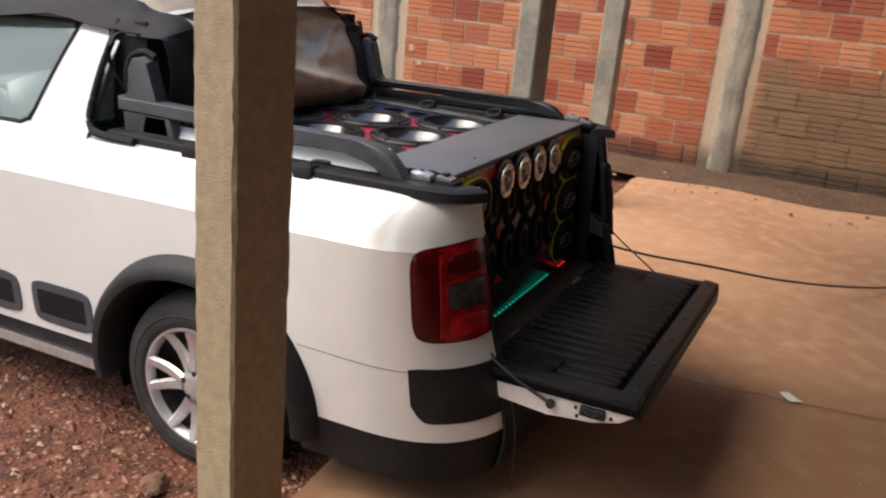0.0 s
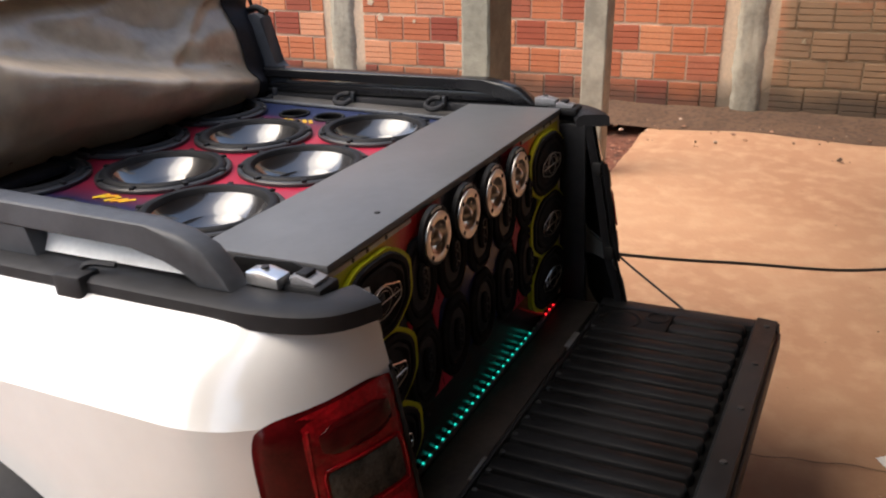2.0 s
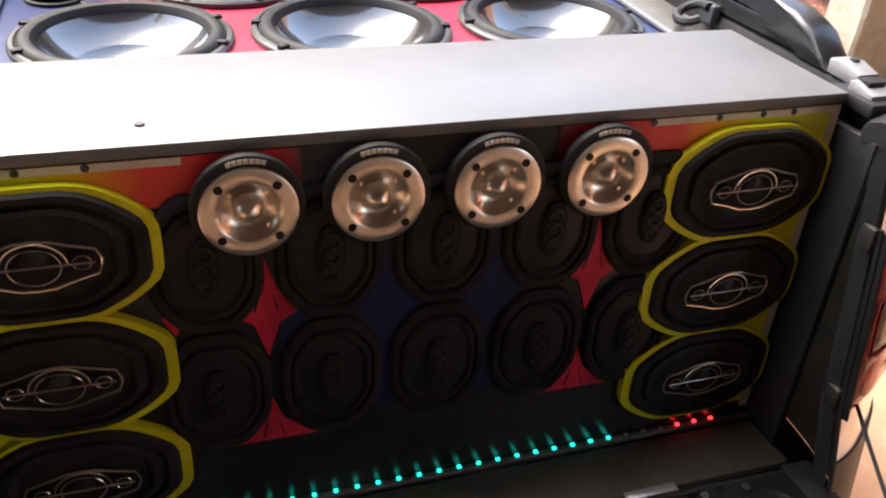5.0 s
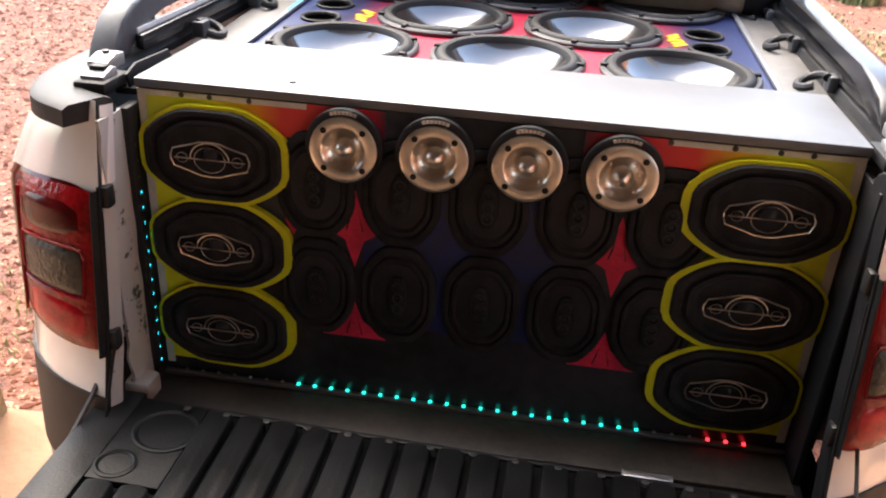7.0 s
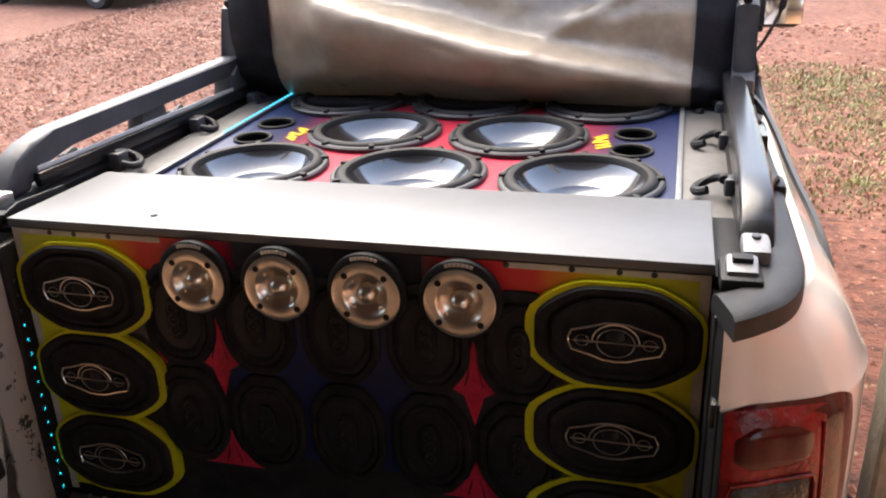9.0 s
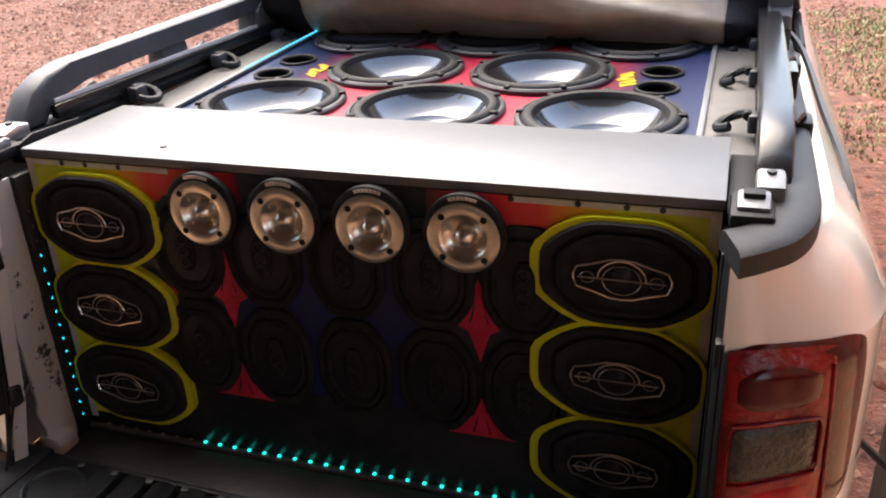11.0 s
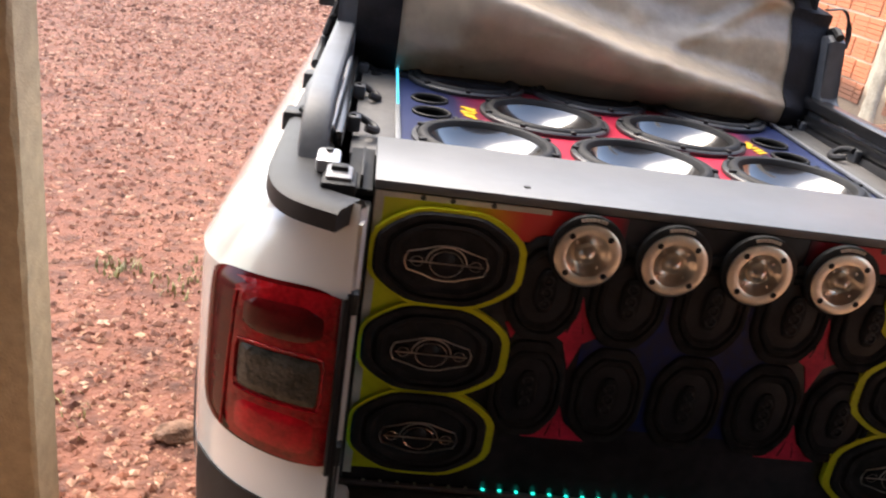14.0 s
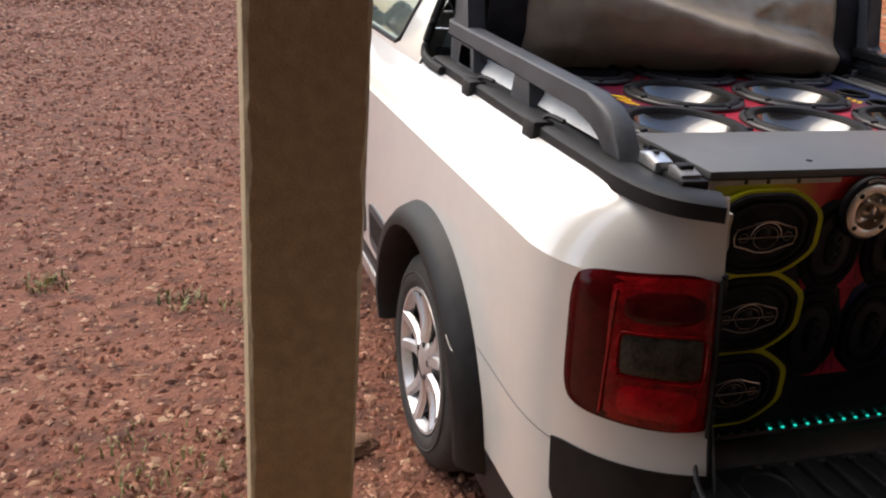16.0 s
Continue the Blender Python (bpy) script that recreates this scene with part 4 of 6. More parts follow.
# wheels
def wheel_at(c, sgn):
    m = pose(-0.905 if sgn > 0 else 0.825, c[0], c[1], 0, -90 * sgn, 0)
    w = part("wheel", lathe(bmesh.new(), [(0.195, -0.19), (0.27, -0.197), (0.305, -0.18), (0.322, -0.15), (0.327, -0.10), (0.322, -0.05), (0.308, -0.020), (0.285, -0.004), (0.250, 0.004), (0.232, 0.003), (0.219, -0.004), (0.211, -0.016), (0.200, -0.05), (0.19, -0.19)], 64, m, closed=True), RUBBER, truck, "worn black tyre on an alloy wheel")
    part("sidewall_bead", lathe(bmesh.new(), [(0.262, 0.002), (0.258, 0.006), (0.254, 0.004)], 64, m), RUBBER, w)
    rim = part("rim", lathe(bmesh.new(), [(0.216, -0.012), (0.213, -0.001), (0.205, -0.002), (0.198, -0.016), (0.193, -0.03)], 56, m), ALLOY, w, "silver alloy rim")
    # dark barrel in a silver rim: shade behind the spokes put into its colour
    part("barrel", lathe(bmesh.new(), [(0.194, -0.028), (0.184, -0.09), (0.16, -0.12), (0.0, -0.13)], 40, m), DARK_METAL, rim, "shadowed wheel barrel")
    spokes = bmesh.new()
    for k in range(5):
        for d in (-0.20, 0.20):
            a = 2 * math.pi * k / 5 + 0.3
            p0 = Vector((0.055 * math.cos(a + d * 0.5), 0.055 * math.sin(a + d * 0.5), -0.022))
            p1 = Vector((0.204 * math.cos(a + d * 1.25), 0.204 * math.sin(a + d * 1.25), -0.012))
            side = Vector((-math.sin(a), math.cos(a), 0)) 
            prev = None
            for t in (0, 0.25, 0.5, 0.75, 1.0):
                p = p0.lerp(p1, t) + Vector((0, 0, -0.012 * math.sin(math.pi * t)))
                wd = 0.025 - 0.005 * t
                q = [m @ (p + side * wd), m @ (p + side * wd * 0.6 + Vector((0, 0, 0.012))), m @ (p - side * wd * 0.6 + Vector((0, 0, 0.012))), m @ (p - side * wd), m @ (p + Vector((0, 0, -0.02)))]
                ring = [spokes.verts.new(x) for x in q]
                if prev:
                    for j in range(5):
                        spokes.faces.new((prev[j], prev[(j + 1) % 5], ring[(j + 1) % 5], ring[j]))
                prev = ring
    part("spokes", spokes, ALLOY, rim, "silver twin spokes")
    hub = part("hub_cap", lathe(bmesh.new(), [(0.064, -0.05), (0.064, -0.02), (0.052, -0.012), (0.03, -0.008), (0.0, -0.008)], 24, m), ALLOY, rim)
    for k in range(5):
        a = 2 * math.pi * k / 5
        part("bolt_hole", lathe(bmesh.new(), [(0.010, -0.02), (0.010, -0.011), (0.0, -0.011)], 10, m @ pose(0.05 * math.cos(a), 0.05 * math.sin(a), 0.0015)), DARK_METAL, rim)
    part("brake_drum", lathe(bmesh.new(), [(0.13, -0.11), (0.12, -0.09), (0, -0.085)], 24, m), DARK_METAL, w)


for c in (ARCH_R, ARCH_F):
    for sgn in (1, -1):
        wheel_at((c[0] + 0.012, c[1]), sgn)

# roof, rear cab wall, bonnet, front end, underside
part("roof", grid(bmesh.new(), lambda u, v: Vector(((2 * u - 1) * 0.615, 1.12 + 1.05 * v, 1.41 + 0.05 * (1 - (2 * u - 1) ** 4) * (0.4 + 0.6 * math.sin(math.pi * min(1, v + 0.15))))), 16, 12), PAINT, truck, "white cab roof")
part("cab_rear_wall", boxed(-0.74, 0.68, 1.325, 1.36, 0.45, 1.05, 0.01), MATT_BLACK, truck)
part("rear_window", grid(bmesh.new(), lambda u, v: Vector(((2 * u - 1) * (0.72 - 0.10 * v), 1.345 - 0.06 * v, 1.05 + 0.37 * v)), 6, 4, thick=0.006), GLASS, truck, "tinted rear cab window")
part("windscreen", grid(bmesh.new(), lambda u, v: Vector(((2 * u - 1) * (0.72 - 0.10 * v), 2.92 - 0.75 * v, 1.0 + 0.41 * v)), 8, 4, thick=0.006), GLASS, truck, "dark windscreen")
part("bonnet", grid(bmesh.new(), lambda u, v: Vector(((2 * u - 1) * (0.79 - 0.06 * v * v), 2.9 + 1.0 * v, 1.0 - 0.12 * v - 0.12 * v ** 4 + 0.03 * (1 - (2 * u - 1) ** 2))), 12, 10, thick=0.01), PAINT, truck, "white bonnet")
part("front_bumper", boxed(-0.80, 0.80, 3.82, 4.02, 0.2, 0.78, 0.08, 4), PAINT, truck, "white front bumper")
part("underbody", boxed(-0.76, 0.76, -0.12, 3.8, 0.12, 0.26, 0.02), MATT_BLACK, truck)
part("bed_floor", boxed(-0.62, 0.62, -0.11, 1.2, 0.36, 0.425, 0.006), BLACK_PLASTIC, truck)
part("bed_sill", boxed(-0.60, 0.60, -0.125, -0.02, 0.425, 0.438, 0.004), material("dirty_sill", (0.036, 0.029, 0.024), 0.55, var=0.5, scale=9), truck, "scuffed metal bed sill")
for xa in (-0.34, 0.30):
    part("sill_plate", boxed(xa, xa + 0.09, -0.135, -0.118, 0.425, 0.440, 0.002), ALUMINIUM, truck, "small bright sill plate")
part("rear_bumper", grid(bmesh.new(), lambda u, v: Vector(((2 * u - 1) * 0.64, -0.205 - 0.045 * math.sin(math.pi * v * 0.8) - 0.012 * (1 - (2 * u - 1) ** 2), 0.42 - 0.29 * v)), 16, 8, thick=0.01), BLACK_PLASTIC, truck, "black rear bumper")

# lowered tailgate
GATE = pose(0, -0.122, 0.462, 0, 1.4, 0) @ Matrix.Diagonal((1, 0.972, 1, 1))
GW0, GW1 = -0.655, 0.632
bm = bmesh.new()
gate_prof = [(0.0, -0.038), (0.0, -0.075), (-0.10, -0.098), (-0.26, -0.112), (-0.40, -0.104), (-0.49, -0.080), (-0.528, -0.052), (-0.532, -0.038)]
prism(bm, gate_prof, "x", GW0 + 0.012, GW1 - 0.012, 0.010, 3)
gate = part("tailgate", bm, PAINT, truck, "lowered white tailgate")
gate.matrix_local = GATE
part("outer_trim", boxed(GW0 + 0.02, GW1 - 0.02, -0.546, -0.515, -0.075, -0.018, 0.008), BLACK_PLASTIC, gate, "black tailgate edge trim")
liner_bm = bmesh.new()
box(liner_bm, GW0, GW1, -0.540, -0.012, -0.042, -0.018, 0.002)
# near-black groove floors: the shade between the ribs is painted in
liner = part("liner", liner_bm, material("groove_shade", (0.004, 0.004, 0.004), 0.8, spec=0.1), gate, "black ribbed plastic tailgate liner")
for xa, xb in ((GW0 + 0.0005, -0.5785), (0.5785, GW1 - 0.0005)):
    part("edge_rail", boxed(xa, xb, -0.539, -0.0125, -0.036, -0.002, 0.004), LINER, liner)
part("hinge_rail", boxed(GW0 + 0.001, GW1 - 0.001, -0.026, -0.013, -0.036, -0.012, 0.004), LINER, liner)
for xa, xb in ((GW0 + 0.018, -0.452), (0.452, GW1 - 0.018)):
    part("corner_plate", boxed(xa, xb, -0.245, -0.0265, -0.036, -0.005, 0.004), RIB, liner)
part("flange", prism(bmesh.new(), [(-0.540, -0.030), (-0.532, 0.002), (-0.478, 0.006), (-0.470, -0.006)], "x", GW0, GW1, 0.003), LINER, liner)
NR = 19
for k in range(NR):
    xc = -0.545 + 1.09 * k / (NR - 1)
    y_in = -0.036 if 0 < k < NR - 1 else -0.25
    if k in (1, NR - 2):
        y_in = -0.25
    bm = bmesh.new()
    w0, w1 = 0.0245, 0.0200
    def stad(w, ya, yb):
        pts = []
        for i in range(7):
            a = math.pi * i / 6
            pts.append((xc + w * math.cos(a), ya - w * 0.2 + w * 0.4 * math.sin(a)))
        for i in range(7):
            a = math.pi + math.pi * i / 6
            pts.append((xc + w * math.cos(a), yb + w * 0.2 + w * 0.4 * math.sin(a)))
        return pts
    a = [bm.verts.new((x, y, -0.036)) for x, y in stad(w0, y_in, -0.455)]
    b = [bm.verts.new((x, y, 0.002)) for x, y in stad(w1 + 0.003, y_in - 0.006, -0.449)]
    c = [bm.verts.new((x, y, 0.0045)) for x, y in stad(w1, y_in - 0.009, -0.446)]
    for p, q in ((a, b), (b, c)):
        for i in range(len(p)):
            bm.faces.new((p[i], p[(i + 1) % len(p)], q[(i + 1) % len(q)], q[i]))
    bm.faces.new(c)
    part("rib", bm, RIB, liner, angle=50)
for sx in (-1, 1):
    part("ring_pad", lathe(bmesh.new(), [(0.038, -0.036), (0.036, -0.003), (0.031, -0.0015), (0.027, -0.004), (0.025, -0.012), (0.0, -0.014)], 24, pose(sx * 0.545, -0.205, 0)), RIB, liner)
    part("corner_pad", lathe(bmesh.new(), [(0.062, -0.036), (0.060, -0.003), (0.055, -0.0015), (0.049, -0.004), (0.045, -0.012), (0.0, -0.014)], 28, pose(sx * 0.50, -0.105, 0)), RIB, liner)
for k in range(14):
    part("screw", lathe(bmesh.new(), [(0.008, -0.004), (0.007, 0.003), (0, 0.004)], 8, pose(-0.485 + 0.97 * k / 13, -0.048, 0.0035)), DARK_METAL, liner)
for k in range(6):
    part("screw", lathe(bmesh.new(), [(0.009, -0.002), (0.008, 0.004), (0, 0.005)], 8, pose(-0.58 + 1.16 * k / 5, -0.508, 0.003)), DARK_METAL, liner)
for sx, xg in ((-1, GW0 + 0.010), (1, GW1 - 0.010)):
    lt = part("latch", boxed(xg - 0.010, xg + 0.010, -0.445, -0.365, -0.082, -0.050, 0.006), DARK_METAL, gate, "dark tailgate latch")
    part("latch_hook", tube(bmesh.new(), [(xg + sx * 0.012, -0.43, -0.062), (xg + sx * 0.016, -0.405, -0.070), (xg + sx * 0.012, -0.378, -0.060)], 0.007, 6), MATT_BLACK, lt)
    st = part("stay_cable", tube(bmesh.new(), [(xg + 0.006, -0.262, -0.004), (0.645, -0.10, 0.098), (0.658, 0.045, 0.20)], 0.0035, 6) if sx > 0 else tube(bmesh.new(), [(xg + sx * 0.012, -0.275, -0.068), (xg + sx * 0.012, -0.16, -0.02), (xg + sx * 0.006, -0.08, 0.02), (sx * 0.63, 0.02, 0.12)], 0.0055, 6), DARK_METAL, gate, "dark tailgate stay cable")
    for yy, zz in ((-0.352, -0.062), (-0.358, -0.088), (-0.462, -0.070)):
        part("latch_screw", lathe(bmesh.new(), [(0, 0), (0.006, 0), (0.006, 0.003), (0, 0.004)], 8, pose(xg + sx * 0.0005, yy, zz, 0, 90 * sx, 0)), DARK_METAL, lt)
    part("stay_bolt", lathe(bmesh.new(), [(0, 0), (0.015, 0), (0.015, 0.008), (0, 0.010)], 12, pose(xg + sx * 0.008, -0.275, -0.068, 0, 90 * sx, 0)), DARK_METAL, st)

# scratch on the rear arch flare
part("scratch", tube(bmesh.new(), smooth_path([(-0.951, 0.423, 0.509), (-0.949, 0.400, 0.494), (-0.947, 0.378, 0.487)], 5), 0.0013, 4), WHITE_PRINT, truck, "pale scratch on the arch")

# ---- the sound system in the bed ----
cabinet = thing("speaker_cabinet", "wide wooden speaker cabinet with printed front filling the truck bed", "speaker cabinet")
part("front_board", boxed(-0.600, 0.600, 0.0, 0.018, 0.440, 1.018, 0.002), GLOSS_BLACK, cabinet, "glossy black printed front board")
part("carcass", boxed(-0.598, 0.598, 0.018, 0.30, 0.43, 0.985), MATT_BLACK, cabinet)
part("top_cover", boxed(-0.603, 0.603, -0.006, 0.285, 1.020, 1.036, 0.002), COVER_GREY, cabinet, "flat grey cover board")
BOARD_TILT = pose(0, 0.285, 0.992, 2.0, 0, 0)
SUBS = [(-0.362, 0.185), (-0.002, 0.185), (0.358, 0.185), (-0.182, 0.485), (0.178, 0.485), (-0.362, 0.785), (-0.002, 0.785), (0.358, 0.785)]
PORTS = [(-0.475, 0.405), (-0.475, 0.54), (0.445, 0.405), (0.445, 0.535)]


def pierced_board():
    """The board with its round openings, drawn out to its thickness."""
    bm = bmesh.new()
    edges = []
    loops = [[(-0.555, 0.0), (0.545, 0.0), (0.545, 0.98), (-0.555, 0.98)]]
    for cs, r in ((SUBS, 0.154), (PORTS, 0.039)):
        loops += [[(x + r * math.cos(6.2832 * i / 36), y + r * math.sin(6.2832 * i / 36)) for i in range(36)] for x, y in cs]
    for lp in loops:
        vs = [bm.verts.new((x, y, 0)) for x, y in lp]
        edges += [bm.edges.new((vs[i], vs[(i + 1) % len(vs)])) for i in range(len(vs))]
    bmesh.ops.triangle_fill(bm, use_beauty=True, use_dissolve=False, edges=edges, normal=(0, 0, 1))
    bmesh.ops.recalc_face_normals(bm, faces=bm.faces)
    bmesh.ops.solidify(bm, geom=list(bm.faces), thickness=0.018)
    top = max(v.co.z for v in bm.verts)
    for v in bm.verts:
        v.co.z -= top
    return bm


board = part("subwoofer_board", pierced_board(), BOARD_PRINT, cabinet, "red and blue printed subwoofer board")
board.matrix_local = BOARD_TILT
for sx in (-1, 1):
    b = part("side_board", boxed(*((-0.655, -0.562) if sx < 0 else (0.552, 0.655)), 0.0, 0.98, -0.012, 0.004, 0.002), SIDE_BOARD, cabinet, "grey carpeted side board")
    b.matrix_local = BOARD_TILT
for sx in (-1, 1):
    part("gap_board", boxed(min(sx * 0.605, sx * 0.650), max(sx * 0.605, sx * 0.650), 0.015, 0.275, 0.998, 1.010, 0.002), MATT_BLACK, cabinet, "black filler board beside the cover")
part("flap", prism(bmesh.new(), [(0.02, 1.010), (0.20, 1.010), (0.175, 1.040), (0.05, 1.046), (0.01, 1.035)], "x", -0.628, -0.622, 0.002), MATT_BLACK, cabinet, "black rubber flap beside the cover")
part("fixing_screw", lathe(bmesh.new(), [(0, 0.002), (0.006, 0.0015), (0.006, -0.001)], 10, pose(-0.34, 0.05, 1.037)), DARK_METAL, cabinet)
# printed band along the top, pale bars, stars
F = -0.0015
for sx in (-1, 1):
    def rect(x0, x1, z0, z1, y=F, t=0.001):
        a, b = sorted((sx * x0, sx * x1))
        return boxed(a, b, y - t, y + 0.002, z0, z1)
    part("printed_band", rect(0.165, 0.585, 0.955, 1.017), BAND, cabinet, "yellow and red printed band")
    part("pale_bar", rect(0.30, 0.585, 1.0075, 1.017, F - 0.0008), WHITE_PRINT, cabinet)
    part("pale_edge", rect(0.585, 0.600, 0.455, 1.017), WHITE_PRINT, cabinet)
    part("yellow_field", rect(0.475, 0.585, 0.470, 0.956), YELLOW, cabinet, "yellow printed field")
    for zc, up, dn in ((0.798, 0.075, 0.080), (0.580, 0.065, 0.012)):
        bm = bmesh.new()
        cx = 0.014 + sx * 0.231
        star = [(cx, zc + up), (cx + 0.015, zc + 0.027), (cx + 0.060, zc + (0.0 if dn > 0.05 else -0.012)), (cx + 0.017, zc - min(dn, 0.026)), (cx, zc - dn), (cx - 0.017, zc - min(dn, 0.026)), (cx - 0.060, zc + (0.0 if dn > 0.05 else -0.012)), (cx - 0.015, zc + 0.027)]
        if dn < 0.05:
            star = [star[i] for i in (0, 1, 2, 4, 6, 7)]
        prism(bm, star, "y", F - 0.001, F + 0.002)
        st = part("red_star", bm, RED, cabinet, "crimson printed star")
        for k in (-1, 1):
            part("dark_streak", prism(bmesh.new(), [(cx + 0.006 * k, zc + up * 0.5), (cx + 0.010 * k + 0.0016, zc + 0.012), (cx + 0.015 * k + 0.0012, zc - 0.006), (cx + 0.015 * k - 0.0012, zc - 0.006)], "y", F - 0.0016, F - 0.0008), GLOSS_BLACK, st)
    bm = bmesh.new()
    prism(bm, [(sx * 0.345, 0.80), (sx * 0.300, 0.812), (sx * 0.318, 0.793), (sx * 0.330, 0.770)], "y", F - 0.001, F + 0.002)
    part("red_dash", bm, RED, cabinet)
for k in range(7):
    for zc, lst in ((1.0125, (-0.52, -0.47, -0.40, 0.40, 0.47, 0.52, 0.30)),):
        part("panel_screw", lathe(bmesh.new(), [(0, 0.0), (0.005, 0.001), (0.005, 0.004)], 8, pose(lst[k], F - 0.0035, zc, -90, 0, 0)), DARK_METAL, cabinet)


def octagon(w, h, cut=0.36, n=5):
    """A rounded eight-sided outline, w by h."""
    pts = []
    for i in range(8 * n):
        a = 2 * math.pi * i / (8 * n)
        c, d = math.cos(a), math.sin(a)
        soft = (abs(c) ** 2.7 + abs(d) ** 2.7) ** (-1 / 2.7)
        hard = 1.0 / max(abs(c), abs(d), (abs(c) + abs(d)) / 1.42)
        r = 0.45 * soft + 0.55 * hard
        pts.append((w / 2 * c * r, h / 2 * d * r))
    return pts


def ring_stack(bm, outline, levels, m):
    """Joins scaled copies of an outline (scale, height); the last is filled."""
    rings = [[bm.verts.new(m @ Vector((x * s, z * s, h))) for x, z in outline] for s, h in levels]
    n = len(outline)
    for a, b in zip(rings, rings[1:]):
        for i in range(n):
            bm.faces.new((a[i], a[(i + 1) % n], b[(i + 1) % n], b[i]))
    bm.faces.new(rings[-1])
    return bm


UPFRONT = pose(0, 0, 0, 90, 0, 0)
UPFLAT = UPFRONT @ Matrix.Diagonal((1, 1, 0.6, 1))


def oval_speaker(emblem=True, label="black oval coaxial loudspeaker with a chrome emblem in the cabinet front", group="oval loudspeakers at the sides"):
    """An oval loudspeaker, its face towards -y, about its own middle."""
    sp = thing("oval_speaker", label, "loudspeaker", group, m=Matrix())
    o = octagon(0.252, 0.170)
    part("frame", ring_stack(bmesh.new(), o, [(1.0, 0.0), (0.99, 0.014), (0.95, 0.019), (0.86, 0.019), (0.83, 0.012), (0.80, 0.014), (0.78, 0.010), (0.72, 0.008)], UPFRONT), MID_BLACK, sp)
    part("surround", ring_stack(bmesh.new(), o, [(0.80, 0.011), (0.77, 0.019), (0.70, 0.021), (0.66, 0.014), (0.58, 0.010)], UPFRONT), MID_BLACK, sp)
    part("cone", lathe(bmesh.new(), [(0.082, 0.012), (0.05, 0.0135), (0.035, 0.015), (0, 0.015)], 32, UPFRONT, sx=1.15, sy=0.72), MID_BLACK, sp)
    if emblem:
        def wire(x, z, h=0.025):
            return UPFRONT @ Vector((x, z, h))
        wing = [(-0.071, 0.002), (-0.066, 0.014), (-0.040, 0.021), (-0.018, 0.0285), (0.0, 0.030), (0.018, 0.0285), (0.040, 0.021), (0.066, 0.014), (0.071, 0.002)]
        loop = wing + [(x, -z - 0.004) for x, z in wing[::-1]]
        em = part("emblem", tube(bmesh.new(), [wire(*q) for q in loop], 0.0016, 5, closed=True), BRUSHED, sp, "thin chrome emblem outline")
        part("arch", tube(bmesh.new(), [wire(0.035 * math.cos(math.pi * i / 18), -0.002 + 0.030 * math.sin(math.pi * i / 18), 0.0262) for i in range(19)], 0.0013, 5), BRUSHED, em)
        part("ring", tube(bmesh.new(), [wire(0.028 * math.cos(6.2832 * i / 28), -0.003 + 0.023 * math.sin(6.2832 * i / 28), 0.0262) for i in range(28)], 0.0008, 4, closed=True), BRUSHED, em)
        part("bar", tube(bmesh.new(), [wire(-0.064, -0.002, 0.027), wire(0.064, -0.002, 0.027)], 0.0013, 5), BRUSHED, em)
        for sx in (-1, 1):
            part("small_ring", tube(bmesh.new(), [wire(sx * 0.050 + 0.010 * math.cos(6.2832 * i / 16), -0.002 + 0.009 * math.sin(6.2832 * i / 16), 0.0258) for i in range(16)], 0.0006, 4, closed=True), BRUSHED, em)
        for sx in (-1, 1):
            part("tweeter", lathe(bmesh.new(), [(0.010, 0.018), (0.010, 0.024), (0.006, 0.026), (0, 0.026)], 12, UPFRONT @ pose(sx * 0.046, -0.002, 0)), MATT_BLACK, em)
        part("tweeter_dome", lathe(bmesh.new(), [(0.016, 0.014), (0.014, 0.022), (0.008, 0.026), (0, 0.027)], 16, UPFRONT @ pose(0, 0.003, 0)), MID_CONE, em)
    return sp


first = oval_speaker()
first.matrix_world = TRUCK @ pose(-0.468, -0.001, 0.910)
for sx in (-1, 1):
    for zc in (0.910, 0.736, 0.562):
        if (sx, zc) != (-1, 0.910):
            copy_thing(first, TRUCK @ pose(sx * 0.470, -0.001, zc))
# yellow edging that runs round the side loudspeakers
for sx in (-1, 1):
    for zc in (0.910, 0.736, 0.562):
        bm = bmesh.new()
        o = octagon(0.252 + 0.018, 0.170 + 0.010)
        inner = octagon(0.252 * 0.95, 0.170 * 0.95)
        y0 = F - 0.0125 - 0.0004 * (zc > 0.8)
        rings = [[bm.verts.new((sx * (cx + x), yy, zc + z)) for x, z in shape] for cx, shape, yy in ((0.466, o, F + 0.002), (0.466, o, y0), (0.470, inner, y0), (0.470, inner, F + 0.002))]
        for a, b in zip(rings, rings[1:] + rings[:1]):
            for q in range(len(o)):
                bm.faces.new((a[q], a[(q + 1) % len(o)], b[(q + 1) % len(o)], b[q]))
        part("yellow_edging", bm, YELLOW, cabinet, "lime yellow edging")

part("navy_field", boxed(-0.20, 0.18, F - 0.0005, F + 0.002, 0.60, 0.955), NAVY, cabinet, "dark navy printed field")
# inner oval loudspeakers, upright, all black
mid = thing("oval_speaker", "black upright oval loudspeaker in the dark middle of the cabinet front", "loudspeaker", "oval loudspeakers in the middle", m=Matrix())
o = octagon(0.140, 0.198)
part("frame", ring_stack(bmesh.new(), o, [(1.0, 0.0), (0.985, 0.008), (0.93, 0.011), (0.84, 0.011), (0.80, 0.005), (0.72, 0.004)], UPFRONT), MID_DULL, mid)
part("surround", ring_stack(bmesh.new(), o, [(0.80, 0.005), (0.76, 0.011), (0.69, 0.012), (0.64, 0.007), (0.56, 0.005)], UPFRONT), MID_DULL, mid)
part("cone", lathe(bmesh.new(), [(0.07, 0.006), (0.045, 0.0075), (0.03, 0.009), (0, 0.009)], 28, UPFRONT, sx=0.78, sy=1.15), MID_CONE, mid)
